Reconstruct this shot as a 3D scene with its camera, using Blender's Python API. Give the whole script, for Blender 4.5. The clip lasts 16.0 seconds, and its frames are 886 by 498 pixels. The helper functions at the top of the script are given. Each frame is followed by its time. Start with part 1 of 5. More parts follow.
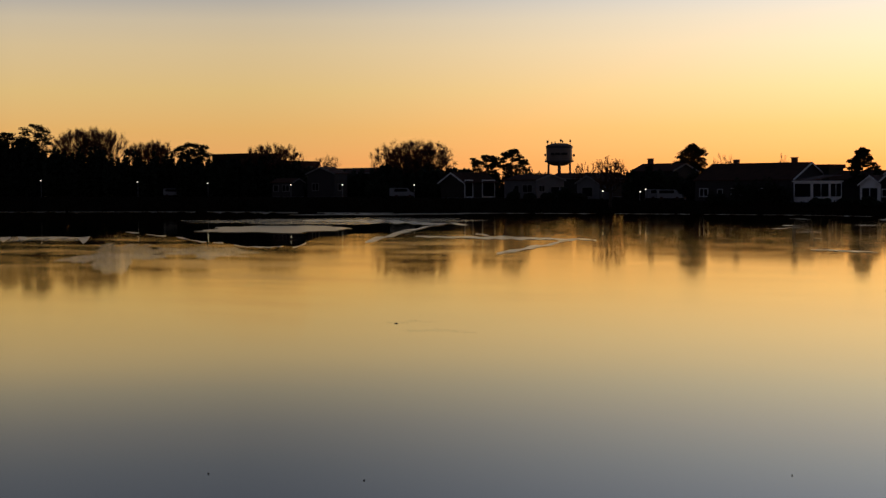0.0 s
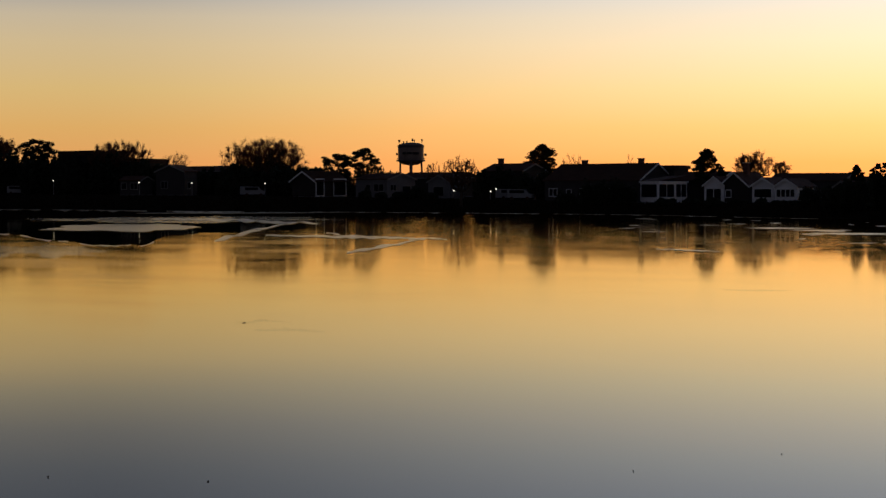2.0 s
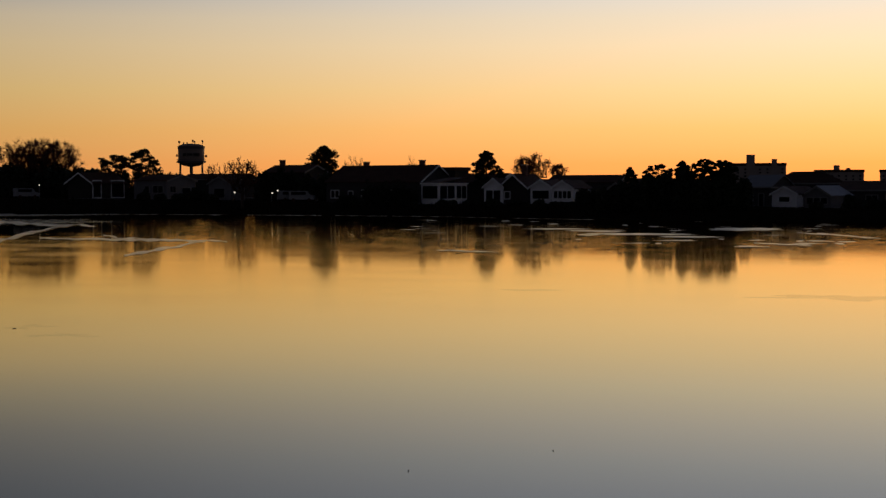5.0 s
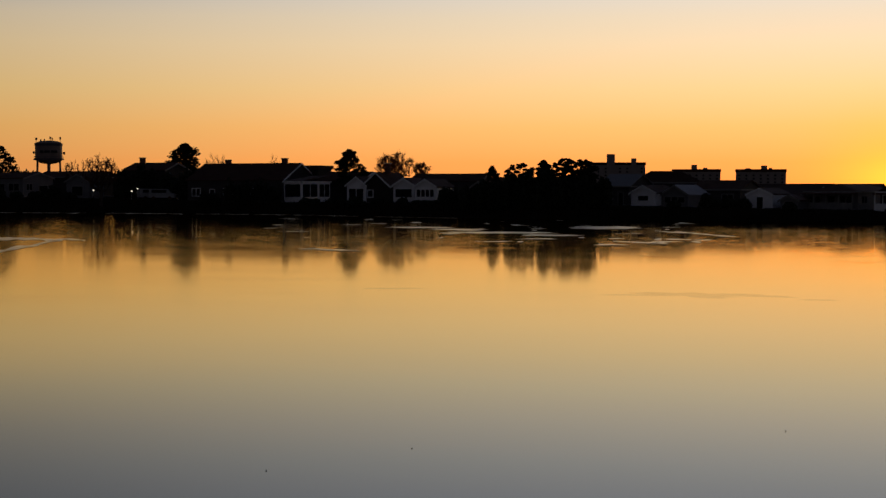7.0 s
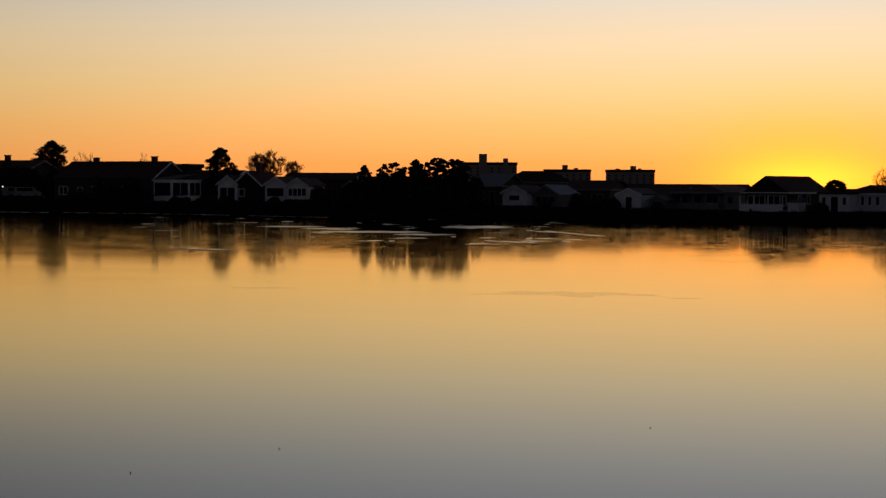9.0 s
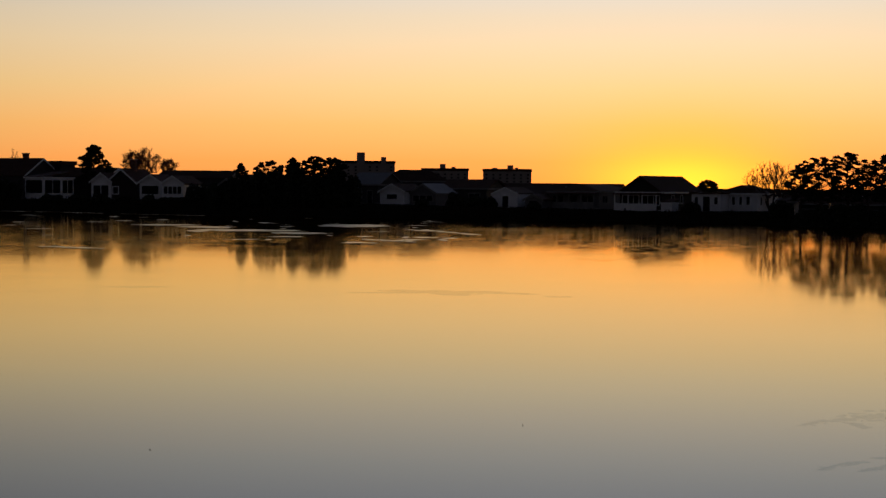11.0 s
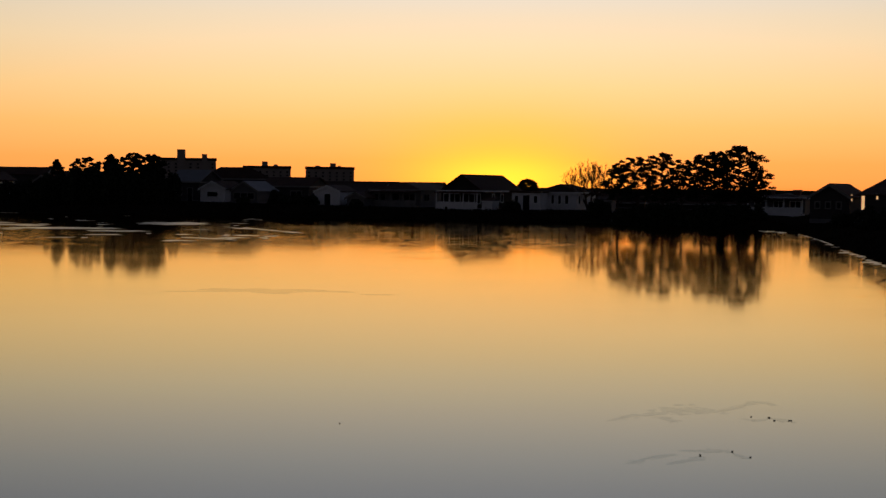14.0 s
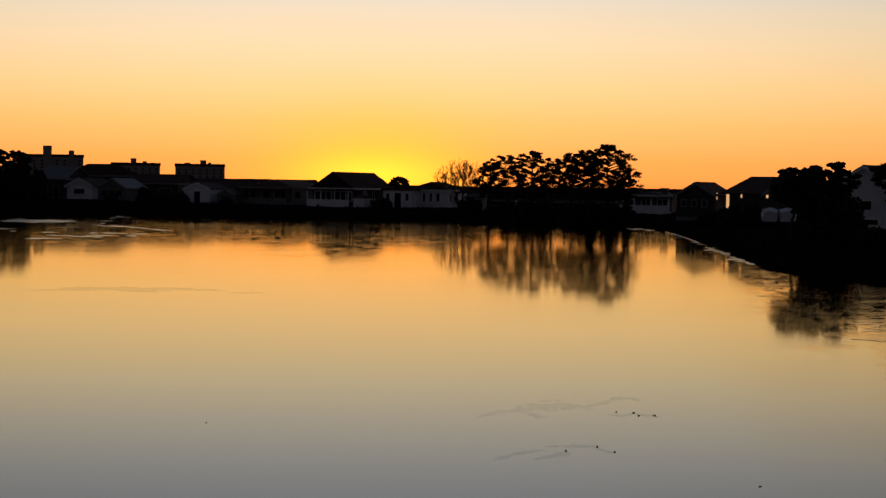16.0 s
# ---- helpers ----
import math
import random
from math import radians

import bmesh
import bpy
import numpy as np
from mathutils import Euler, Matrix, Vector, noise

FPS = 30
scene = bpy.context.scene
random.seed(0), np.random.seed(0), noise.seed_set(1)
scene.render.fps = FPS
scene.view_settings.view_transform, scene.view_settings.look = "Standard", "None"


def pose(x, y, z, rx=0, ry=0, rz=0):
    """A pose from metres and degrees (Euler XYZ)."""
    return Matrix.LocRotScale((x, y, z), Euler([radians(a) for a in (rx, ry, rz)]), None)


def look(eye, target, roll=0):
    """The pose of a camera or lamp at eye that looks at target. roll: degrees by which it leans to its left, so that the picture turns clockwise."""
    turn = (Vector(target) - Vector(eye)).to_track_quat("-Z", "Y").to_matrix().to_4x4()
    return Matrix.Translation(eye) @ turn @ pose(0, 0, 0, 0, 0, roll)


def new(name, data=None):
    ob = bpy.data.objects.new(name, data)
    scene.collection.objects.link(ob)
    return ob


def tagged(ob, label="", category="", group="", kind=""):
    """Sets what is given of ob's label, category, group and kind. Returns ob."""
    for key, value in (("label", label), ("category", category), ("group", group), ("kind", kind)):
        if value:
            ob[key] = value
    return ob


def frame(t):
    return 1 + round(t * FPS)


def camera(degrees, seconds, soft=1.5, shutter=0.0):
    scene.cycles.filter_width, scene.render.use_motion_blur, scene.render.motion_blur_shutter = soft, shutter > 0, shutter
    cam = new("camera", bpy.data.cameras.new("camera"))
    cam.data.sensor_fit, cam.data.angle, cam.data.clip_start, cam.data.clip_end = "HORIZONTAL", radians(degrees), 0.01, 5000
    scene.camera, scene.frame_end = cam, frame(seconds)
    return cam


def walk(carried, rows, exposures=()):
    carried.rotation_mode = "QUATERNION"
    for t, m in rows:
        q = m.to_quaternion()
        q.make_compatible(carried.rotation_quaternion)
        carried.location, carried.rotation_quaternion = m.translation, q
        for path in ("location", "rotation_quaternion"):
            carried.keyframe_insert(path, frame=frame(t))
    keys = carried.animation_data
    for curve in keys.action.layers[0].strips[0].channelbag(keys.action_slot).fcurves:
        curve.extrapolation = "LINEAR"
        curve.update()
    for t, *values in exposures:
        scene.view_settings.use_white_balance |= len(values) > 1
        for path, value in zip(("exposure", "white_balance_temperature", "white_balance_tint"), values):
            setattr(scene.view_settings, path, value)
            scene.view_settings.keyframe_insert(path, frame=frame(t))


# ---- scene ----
# A slow pan to the right from a deck over a half-frozen pond, just before the sun clears the roofs.
cam = camera(31.82, 16.0, soft=1.4)
EYE, ARM = 4.6, 1.0  # height over the water; the camera swings round at arm's length
# seconds, yaw, pitch, lean
ROWS = [
    (0.0, 0.000, -2.205, -0.407),
    (0.5, -1.461, -2.228, -0.257),
    (1.0, -2.884, -2.242, -0.278),
    (1.5, -4.233, -2.277, -0.144),
    (2.0, -5.461, -2.265, -0.128),
    (2.5, -6.739, -2.272, -0.110),
    (3.0, -8.063, -2.255, 0.012),
    (3.5, -9.428, -2.199, 0.022),
    (4.0, -10.783, -2.206, -0.057),
    (4.5, -12.133, -2.213, -0.119),
    (7.0, -18.486, -2.287, -0.016),
    (7.5, -19.698, -2.291, 0.032),
    (8.0, -20.906, -2.308, 0.085),
    (8.5, -22.071, -2.316, 0.141),
    (9.0, -23.177, -2.307, 0.185),
    (11.5, -28.806, -2.340, 0.421),
    (12.0, -29.907, -2.344, 0.426),
    (12.5, -30.939, -2.350, 0.503),
    (13.0, -31.972, -2.357, 0.554),
    (13.5, -33.036, -2.358, 0.613),
    (14.0, -34.207, -2.343, 0.660),
    (14.5, -35.383, -2.340, 0.695),
    (15.0, -36.579, -2.340, 0.745),
    (15.5, -37.775, -2.364, 0.734),
    (16.0, -38.924, -2.370, 0.791),
]
walk(cam, [(t, pose(-ARM * math.sin(radians(yaw)), ARM * math.cos(radians(yaw)), EYE, 90 + pitch, 0, yaw) @ pose(0, 0, 0, 0, 0, lean))
           for t, yaw, pitch, lean in ROWS], [(0, 0.41, 6350, 10), (3.5, 0.18, 6480, 10), (7, -0.09, 6650, 10), (9, -0.11, 6700, 10), (16, -0.08, 6800, 10)])

# ---------------------------------------------------------------- sky and sun
SUN_AZ, SUN_EL = 36.4, 0.3
sun_way = Vector((math.sin(radians(SUN_AZ)), math.cos(radians(SUN_AZ)), math.tan(radians(SUN_EL)))).normalized()


def lin(r, g, b):
    """8-bit screen colour to linear."""
    return tuple((c / 255 / 12.92 if c < 10 else ((c / 255 + 0.055) / 1.055) ** 2.4) for c in (r, g, b)) + (1.0,)


def node(tree, kind, **settings):
    n = tree.nodes.new(kind)
    for key, value in settings.items():
        if key == "ins":
            for k, v in value.items():
                if isinstance(v, bpy.types.NodeSocket):
                    tree.links.new(v, n.inputs[k])
                else:
                    n.inputs[k].default_value = v
        elif key == "op":
            n.operation = value
        elif key == "blend":
            n.data_type, n.blend_type = "RGBA", value
    return n


def calc(tree, op, a, b=0.0, c=0.0):
    return node(tree, "ShaderNodeMath", op=op, ins={0: a, 1: b, 2: c}).outputs[0]


def ramp(tree, fac, stops):
    n = node(tree, "ShaderNodeValToRGB", ins={0: fac})
    el = n.color_ramp.elements
    while len(el) > 1:
        el.remove(el[-1])
    el[0].position, el[0].color = stops[0]
    for p, c in stops[1:]:
        e = el.new(p)
        e.color = c
    return n.outputs[0]


def mix(tree, blend, fac, a, b):
    n = node(tree, "ShaderNodeMix", blend=blend)
    for k, v in ((0, fac), (6, a), (7, b)):
        if isinstance(v, bpy.types.NodeSocket):
            tree.links.new(v, n.inputs[k])
        else:
            n.inputs[k].default_value = v
    return n.outputs[2]


world = bpy.data.worlds.new("dawn_sky")
scene.world = world
world.use_nodes = True
wt = world.node_tree
wt.nodes.clear()
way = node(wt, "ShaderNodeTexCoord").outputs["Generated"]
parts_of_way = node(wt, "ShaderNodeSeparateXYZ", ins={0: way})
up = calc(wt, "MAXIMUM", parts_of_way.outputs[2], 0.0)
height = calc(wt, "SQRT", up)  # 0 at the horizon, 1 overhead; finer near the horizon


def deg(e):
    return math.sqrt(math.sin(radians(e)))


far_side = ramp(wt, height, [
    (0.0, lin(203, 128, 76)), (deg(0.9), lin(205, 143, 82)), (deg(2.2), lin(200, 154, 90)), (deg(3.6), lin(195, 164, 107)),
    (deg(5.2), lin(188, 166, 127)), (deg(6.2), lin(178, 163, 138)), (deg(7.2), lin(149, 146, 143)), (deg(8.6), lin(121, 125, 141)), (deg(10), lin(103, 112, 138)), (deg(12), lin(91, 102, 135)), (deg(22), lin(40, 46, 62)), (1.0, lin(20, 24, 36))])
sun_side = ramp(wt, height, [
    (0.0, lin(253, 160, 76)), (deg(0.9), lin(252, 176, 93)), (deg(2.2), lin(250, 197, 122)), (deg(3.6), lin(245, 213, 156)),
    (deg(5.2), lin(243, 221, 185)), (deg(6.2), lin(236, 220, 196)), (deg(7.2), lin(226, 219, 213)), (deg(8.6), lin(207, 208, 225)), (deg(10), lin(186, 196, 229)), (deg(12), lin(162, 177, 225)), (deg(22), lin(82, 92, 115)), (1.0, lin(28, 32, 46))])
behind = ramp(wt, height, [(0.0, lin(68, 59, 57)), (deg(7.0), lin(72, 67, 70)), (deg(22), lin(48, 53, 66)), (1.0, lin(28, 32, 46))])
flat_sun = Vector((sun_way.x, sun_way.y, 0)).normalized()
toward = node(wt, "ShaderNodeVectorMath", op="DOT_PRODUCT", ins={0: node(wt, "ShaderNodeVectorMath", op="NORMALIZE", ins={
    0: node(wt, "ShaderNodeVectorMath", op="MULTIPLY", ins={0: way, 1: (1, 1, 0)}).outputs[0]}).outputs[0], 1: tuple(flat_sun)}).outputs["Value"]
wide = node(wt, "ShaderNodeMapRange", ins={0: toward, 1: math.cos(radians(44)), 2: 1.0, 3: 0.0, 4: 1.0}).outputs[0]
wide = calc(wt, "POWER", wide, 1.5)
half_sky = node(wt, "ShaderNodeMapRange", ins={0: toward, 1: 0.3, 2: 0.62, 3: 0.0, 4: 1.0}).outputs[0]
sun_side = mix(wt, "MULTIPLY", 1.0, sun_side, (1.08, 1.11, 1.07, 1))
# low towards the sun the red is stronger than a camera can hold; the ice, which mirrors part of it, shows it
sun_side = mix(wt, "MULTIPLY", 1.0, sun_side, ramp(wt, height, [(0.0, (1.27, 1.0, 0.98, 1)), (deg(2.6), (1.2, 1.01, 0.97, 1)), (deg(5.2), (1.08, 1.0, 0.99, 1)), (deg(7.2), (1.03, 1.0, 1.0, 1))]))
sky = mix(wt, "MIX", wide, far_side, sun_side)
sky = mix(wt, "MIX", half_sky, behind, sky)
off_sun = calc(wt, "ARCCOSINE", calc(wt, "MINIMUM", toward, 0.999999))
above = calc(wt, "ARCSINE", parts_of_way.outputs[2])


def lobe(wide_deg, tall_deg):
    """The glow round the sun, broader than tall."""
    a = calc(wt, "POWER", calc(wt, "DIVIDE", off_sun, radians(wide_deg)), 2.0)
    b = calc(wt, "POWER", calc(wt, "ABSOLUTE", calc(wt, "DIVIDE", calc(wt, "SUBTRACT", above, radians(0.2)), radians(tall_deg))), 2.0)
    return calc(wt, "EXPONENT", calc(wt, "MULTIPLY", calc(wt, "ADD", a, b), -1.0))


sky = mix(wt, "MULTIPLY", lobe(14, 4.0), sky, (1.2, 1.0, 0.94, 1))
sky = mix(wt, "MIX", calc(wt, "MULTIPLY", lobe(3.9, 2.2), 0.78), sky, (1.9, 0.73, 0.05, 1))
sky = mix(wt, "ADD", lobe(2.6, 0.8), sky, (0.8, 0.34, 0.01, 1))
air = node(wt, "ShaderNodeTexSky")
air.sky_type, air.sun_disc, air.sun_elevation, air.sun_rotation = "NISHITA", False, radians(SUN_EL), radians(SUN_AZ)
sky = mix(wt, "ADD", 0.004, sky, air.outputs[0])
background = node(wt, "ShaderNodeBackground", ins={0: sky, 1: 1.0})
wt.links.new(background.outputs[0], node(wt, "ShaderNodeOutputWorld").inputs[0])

sun = new("sun", bpy.data.lights.new("sun", "SUN"))
sun.data.energy, sun.data.angle, sun.data.color = 0.25, radians(0.5), (1.0, 0.62, 0.3)
sun.matrix_world = look(sun_way * 100, (0, 0, 0))


# ---------------------------------------------------------------- materials
def material(name, colour, rough=0.8, spread=0.25, scale=1.0, fine=12.0, bump=0.0, metal=0.0, ior=1.45, random_tone=0.0, sheen=0.12):
    """A surface with stains at one scale and grain at a finer one, in metres."""
    m = bpy.data.materials.new(name)
    m.use_nodes = True
    t = m.node_tree
    p = t.nodes["Principled BSDF"]
    where = node(t, "ShaderNodeTexCoord").outputs["Object"]
    big = node(t, "ShaderNodeTexNoise", ins={"Vector": where, "Scale": scale, "Detail": 4.0}).outputs[0]
    small = node(t, "ShaderNodeTexNoise", ins={"Vector": where, "Scale": fine, "Detail": 3.0}).outputs[0]
    both = calc(t, "ADD", calc(t, "MULTIPLY", big, 0.6), calc(t, "MULTIPLY", small, 0.4))
    if random_tone:
        tone = node(t, "ShaderNodeObjectInfo").outputs["Random"]
        both = calc(t, "ADD", both, calc(t, "MULTIPLY", calc(t, "SUBTRACT", tone, 0.5), random_tone))
    dark = tuple(c * (1 - spread) for c in colour) + (1,)
    light = tuple(min(1, c * (1 + spread)) for c in colour) + (1,)
    t.links.new(ramp(t, both, [(0.3, dark), (0.7, light)]), p.inputs["Base Color"])
    p.inputs["Roughness"].default_value, p.inputs["Metallic"].default_value, p.inputs["IOR"].default_value = rough, metal, ior
    p.inputs["Specular IOR Level"].default_value = sheen
    if bump:
        t.links.new(node(t, "ShaderNodeBump", ins={"Height": small, "Strength": bump, "Distance": 0.03}).outputs[0], p.inputs["Normal"])
    return m


def emitter(name, colour, strength):
    m = bpy.data.materials.new(name)
    m.use_nodes = True
    p = m.node_tree.nodes["Principled BSDF"]
    p.inputs["Base Color"].default_value = (*colour, 1)
    p.inputs["Emission Color"].default_value, p.inputs["Emission Strength"].default_value = (*colour, 1), strength
    return m


def attribute(tree, name):
    n = node(tree, "ShaderNodeAttribute")
    n.attribute_name = name
    return n.outputs["Fac"]


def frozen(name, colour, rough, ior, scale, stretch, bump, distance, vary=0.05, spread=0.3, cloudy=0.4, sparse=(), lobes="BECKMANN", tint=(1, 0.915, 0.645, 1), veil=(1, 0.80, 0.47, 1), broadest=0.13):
    """Ice or water: long low swells, and patches of rougher and smoother skin."""
    m = bpy.data.materials.new(name)
    m.use_nodes = True
    t = m.node_tree
    p = t.nodes["Principled BSDF"]
    where = node(t, "ShaderNodeMapping", ins={"Vector": node(t, "ShaderNodeTexCoord").outputs["Object"], "Rotation": (0, 0, radians(25))}).outputs[0]
    where = node(t, "ShaderNodeMapping", ins={"Vector": where, "Scale": (stretch, 1, 1)}).outputs[0]
    wave = node(t, "ShaderNodeTexNoise", ins={"Vector": where, "Scale": scale, "Detail": 3.0}).outputs[0]
    patch = node(t, "ShaderNodeTexNoise", ins={"Vector": where, "Scale": scale * 0.12, "Detail": 5.0}).outputs[0]
    rough_skin = calc(t, "MAXIMUM", calc(t, "MULTIPLY_ADD", calc(t, "SUBTRACT", patch, 0.5), vary, rough), 0.01)
    streak = node(t, "ShaderNodeTexNoise", ins={"Vector": where, "Scale": 0.16, "Detail": 6.0, "Roughness": 0.7}).outputs[0]
    rough_skin = calc(t, "MAXIMUM", calc(t, "MULTIPLY_ADD", calc(t, "SUBTRACT", streak, 0.5), 1.6 * rough, rough_skin), 0.015)
    if sparse:  # refrozen slabs, glassy between the wind-roughened ones, more of them where the sheet is broken
        slabs = node(t, "ShaderNodeTexNoise", ins={"Vector": node(t, "ShaderNodeMapping", ins={"Vector": where, "Scale": (sparse[1], sparse[2], 1)}).outputs[0], "Scale": 1.0, "Detail": sparse[3], "Roughness": 0.6}).outputs[0]
        skins = [(0.36, 0.085), (0.41, 0.02), (0.455, 0.02), (0.485, 0.09), (0.51, 0.02), (0.545, 0.025), (0.58, 0.10), (0.64, 0.03)]
        slab_skin = node(t, "ShaderNodeSeparateColor", ins={0: ramp(t, slabs, [(at, (r * sparse[0] if r > 0.06 else r, 0, 0, 1)) for at, r in skins])}).outputs[0]
        share_of_slabs = calc(t, "ADD", attribute(t, "broken"), calc(t, "MULTIPLY", calc(t, "SUBTRACT", slabs, 0.5), 1.6))
        share_of_slabs = node(t, "ShaderNodeMapRange", ins={0: share_of_slabs, 1: 0.35, 2: 0.65, 3: 0.0, 4: 1.0}).outputs[0]
        rough_skin = calc(t, "ADD", rough_skin, calc(t, "MULTIPLY", share_of_slabs, calc(t, "SUBTRACT", slab_skin, rough_skin)))
    # hoar on the skin of the ice, in drifts
    hoar = node(t, "ShaderNodeMapRange", ins={0: streak, 1: 0.34, 2: 0.62, 3: 0.5, 4: 1.0}).outputs[0]
    hoar = calc(t, "MULTIPLY", attribute(t, "hoar"), hoar)
    dull = calc(t, "MULTIPLY_ADD", hoar, 0.74, cloudy)
    if sparse:
        dull = calc(t, "MULTIPLY_ADD", attribute(t, "broken"), 0.42, dull)
    dark = tuple(c * (1 - spread) for c in colour) + (1,)
    light = tuple(min(1, c * (1 + spread)) for c in colour) + (1,)
    t.nodes.remove(p)
    body = node(t, "ShaderNodeBsdfDiffuse", ins={"Color": ramp(t, patch, [(0.35, dark), (0.65, light)])})
    if sparse:
        # the red-brown of the reflections is put into the slabs' gloss colour
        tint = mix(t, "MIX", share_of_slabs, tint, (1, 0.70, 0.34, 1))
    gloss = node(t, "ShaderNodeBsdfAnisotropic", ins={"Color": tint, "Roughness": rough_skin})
    gloss.distribution = "BECKMANN"
    share = node(t, "ShaderNodeFresnel", ins={"IOR": ior})
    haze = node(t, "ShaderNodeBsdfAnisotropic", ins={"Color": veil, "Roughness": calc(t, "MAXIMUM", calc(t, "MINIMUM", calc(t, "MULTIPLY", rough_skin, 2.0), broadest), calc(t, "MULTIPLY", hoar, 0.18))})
    haze.distribution = lobes
    skin = node(t, "ShaderNodeMixShader", ins={0: dull, 1: gloss.outputs[0], 2: haze.outputs[0]})
    both = node(t, "ShaderNodeMixShader", ins={0: calc(t, "POWER", share.outputs[0], 0.78), 1: body.outputs[0], 2: skin.outputs[0]})
    if bump:
        relief = node(t, "ShaderNodeBump", ins={"Height": wave, "Strength": bump, "Distance": distance}).outputs[0]
        for n in (gloss, haze, share):
            t.links.new(relief, n.inputs["Normal"])
    t.links.new(both.outputs[0], t.nodes["Material Output"].inputs[0])
    return m


WATER = frozen("open_water", (0.008, 0.009, 0.010), 0.03, 1.33, 0.3, 0.8, 0.25, 0.06, 0.03, cloudy=0.1)
# tint and veil paint the mirrored dawn's orange into the ice gloss
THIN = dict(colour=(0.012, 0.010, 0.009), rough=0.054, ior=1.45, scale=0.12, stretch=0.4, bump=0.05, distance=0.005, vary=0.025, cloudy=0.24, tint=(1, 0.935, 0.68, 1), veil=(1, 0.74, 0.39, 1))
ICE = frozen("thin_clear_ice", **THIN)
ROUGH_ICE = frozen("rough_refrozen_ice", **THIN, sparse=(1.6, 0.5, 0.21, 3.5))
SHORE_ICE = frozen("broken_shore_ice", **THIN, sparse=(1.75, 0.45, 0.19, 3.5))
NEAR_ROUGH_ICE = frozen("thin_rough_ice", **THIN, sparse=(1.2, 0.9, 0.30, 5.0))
FROST = frozen("frosted_ice", (0.22, 0.19, 0.16), 0.19, 1.7, 0.3, 0.6, 0.3, 0.07, 0.06, cloudy=0.6, lobes="MULTI_GGX", tint=(1, 0.89, 0.66, 1), veil=(1, 0.84, 0.58, 1), broadest=0.42)
PLATE_ICE = frozen("wind_dulled_plate_ice", (0.02, 0.016, 0.012), 0.095, 1.5, 0.25, 0.6, 0.1, 0.03, 0.04, cloudy=0.3, tint=(1, 0.76, 0.43, 1), veil=(1, 0.74, 0.40, 1), broadest=0.16)
GREY_ICE = frozen("grey_refrozen_ice", (0.018, 0.015, 0.013), 0.085, 1.45, 0.25, 0.6, 0.2, 0.05, 0.05, cloudy=0.6, lobes="MULTI_GGX", veil=(1, 0.83, 0.56, 1), broadest=0.22)
DULL_ICE = frozen("dull_ice", (0.03, 0.022, 0.015), 0.06, 1.13, 0.8, 0.5, 0.05, 0.01, 0.03, cloudy=0.1)
SMUDGE = frozen("faint_hoar_smudge", (0.02, 0.016, 0.013), 0.06, 1.26, 0.8, 0.5, 0.05, 0.01, 0.03, cloudy=0.1)
# ground and grass colours sunk near black for the backlit, unlit bank
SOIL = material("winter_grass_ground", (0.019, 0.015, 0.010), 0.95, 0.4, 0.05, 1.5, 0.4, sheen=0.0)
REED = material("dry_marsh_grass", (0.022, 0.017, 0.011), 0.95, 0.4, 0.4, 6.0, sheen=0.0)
WHITE = material("white_siding", (0.84, 0.84, 0.85), 0.6, 0.08, 0.5, 9.0, random_tone=0.5)
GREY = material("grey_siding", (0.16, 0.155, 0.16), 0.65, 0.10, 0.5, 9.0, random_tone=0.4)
# DIM and DUSK carry the shade of the backlit fronts in their base colour
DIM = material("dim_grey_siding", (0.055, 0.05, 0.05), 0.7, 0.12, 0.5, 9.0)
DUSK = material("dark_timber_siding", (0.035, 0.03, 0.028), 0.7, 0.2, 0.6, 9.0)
TRIM = material("white_trim_paint", (0.84, 0.84, 0.83), 0.5, 0.06, 1.0, 14.0)
# white trim darkened in its colour, for houses whose fronts lie in shade
SHADED_TRIM = material("weathered_trim_paint", (0.22, 0.21, 0.20), 0.7, 0.2, 1.0, 14.0)
VAN_PAINT = material("dusty_van_paint", (0.30, 0.30, 0.31), 0.5, 0.08, 1.0, 6.0)
ROOF = material("brown_asphalt_shingle", (0.065, 0.031, 0.021), 0.85, 0.3, 0.8, 10.0, 0.3, random_tone=0.4)
PALE_ROOF = material("pale_metal_roof", (0.19, 0.19, 0.205), 0.6, 0.1, 0.8, 8.0)
GLASS = material("dark_window_screen", (0.012, 0.012, 0.014), 0.6, 0.2, 0.6, 3.0, sheen=0.0)
BRICK = material("chimney_brick", (0.16, 0.08, 0.06), 0.85, 0.25, 2.0, 10.0, 0.3)
CONCRETE = material("weathered_concrete", (0.33, 0.28, 0.25), 0.85, 0.12, 0.1, 1.2)
STEEL = material("painted_tank_steel", (0.11, 0.10, 0.105), 0.6, 0.15, 0.2, 2.0)
# brown lifted above the steel for the haze and glare over the tank
TANK = material("chalky_tank_paint", (0.27, 0.21, 0.18), 0.6, 0.15, 0.2, 2.0)
BARK = material("grey_brown_bark", (0.07, 0.05, 0.04), 0.9, 0.3, 1.0, 9.0)
TWIG = material("red_brown_twigs", (0.11, 0.055, 0.035), 0.9, 0.3, 0.6, 5.0)
NEEDLE = material("dark_pine_needles", (0.028, 0.036, 0.02), 0.8, 0.4, 0.5, 4.0)
LEAF = material("dark_evergreen_leaves", (0.03, 0.036, 0.022), 0.7, 0.4, 0.5, 4.0)
BULB = emitter("lamp_glass", (1.0, 0.9, 0.72), 0.9)
# glow for panes that stand in for bright sky gaps between houses
GAP_GLOW = emitter("lit_window", (1.0, 0.55, 0.25), 0.8)
POLE = material("galvanised_post", (0.25, 0.25, 0.26), 0.5, 0.1, 1.0, 8.0, metal=0.6)
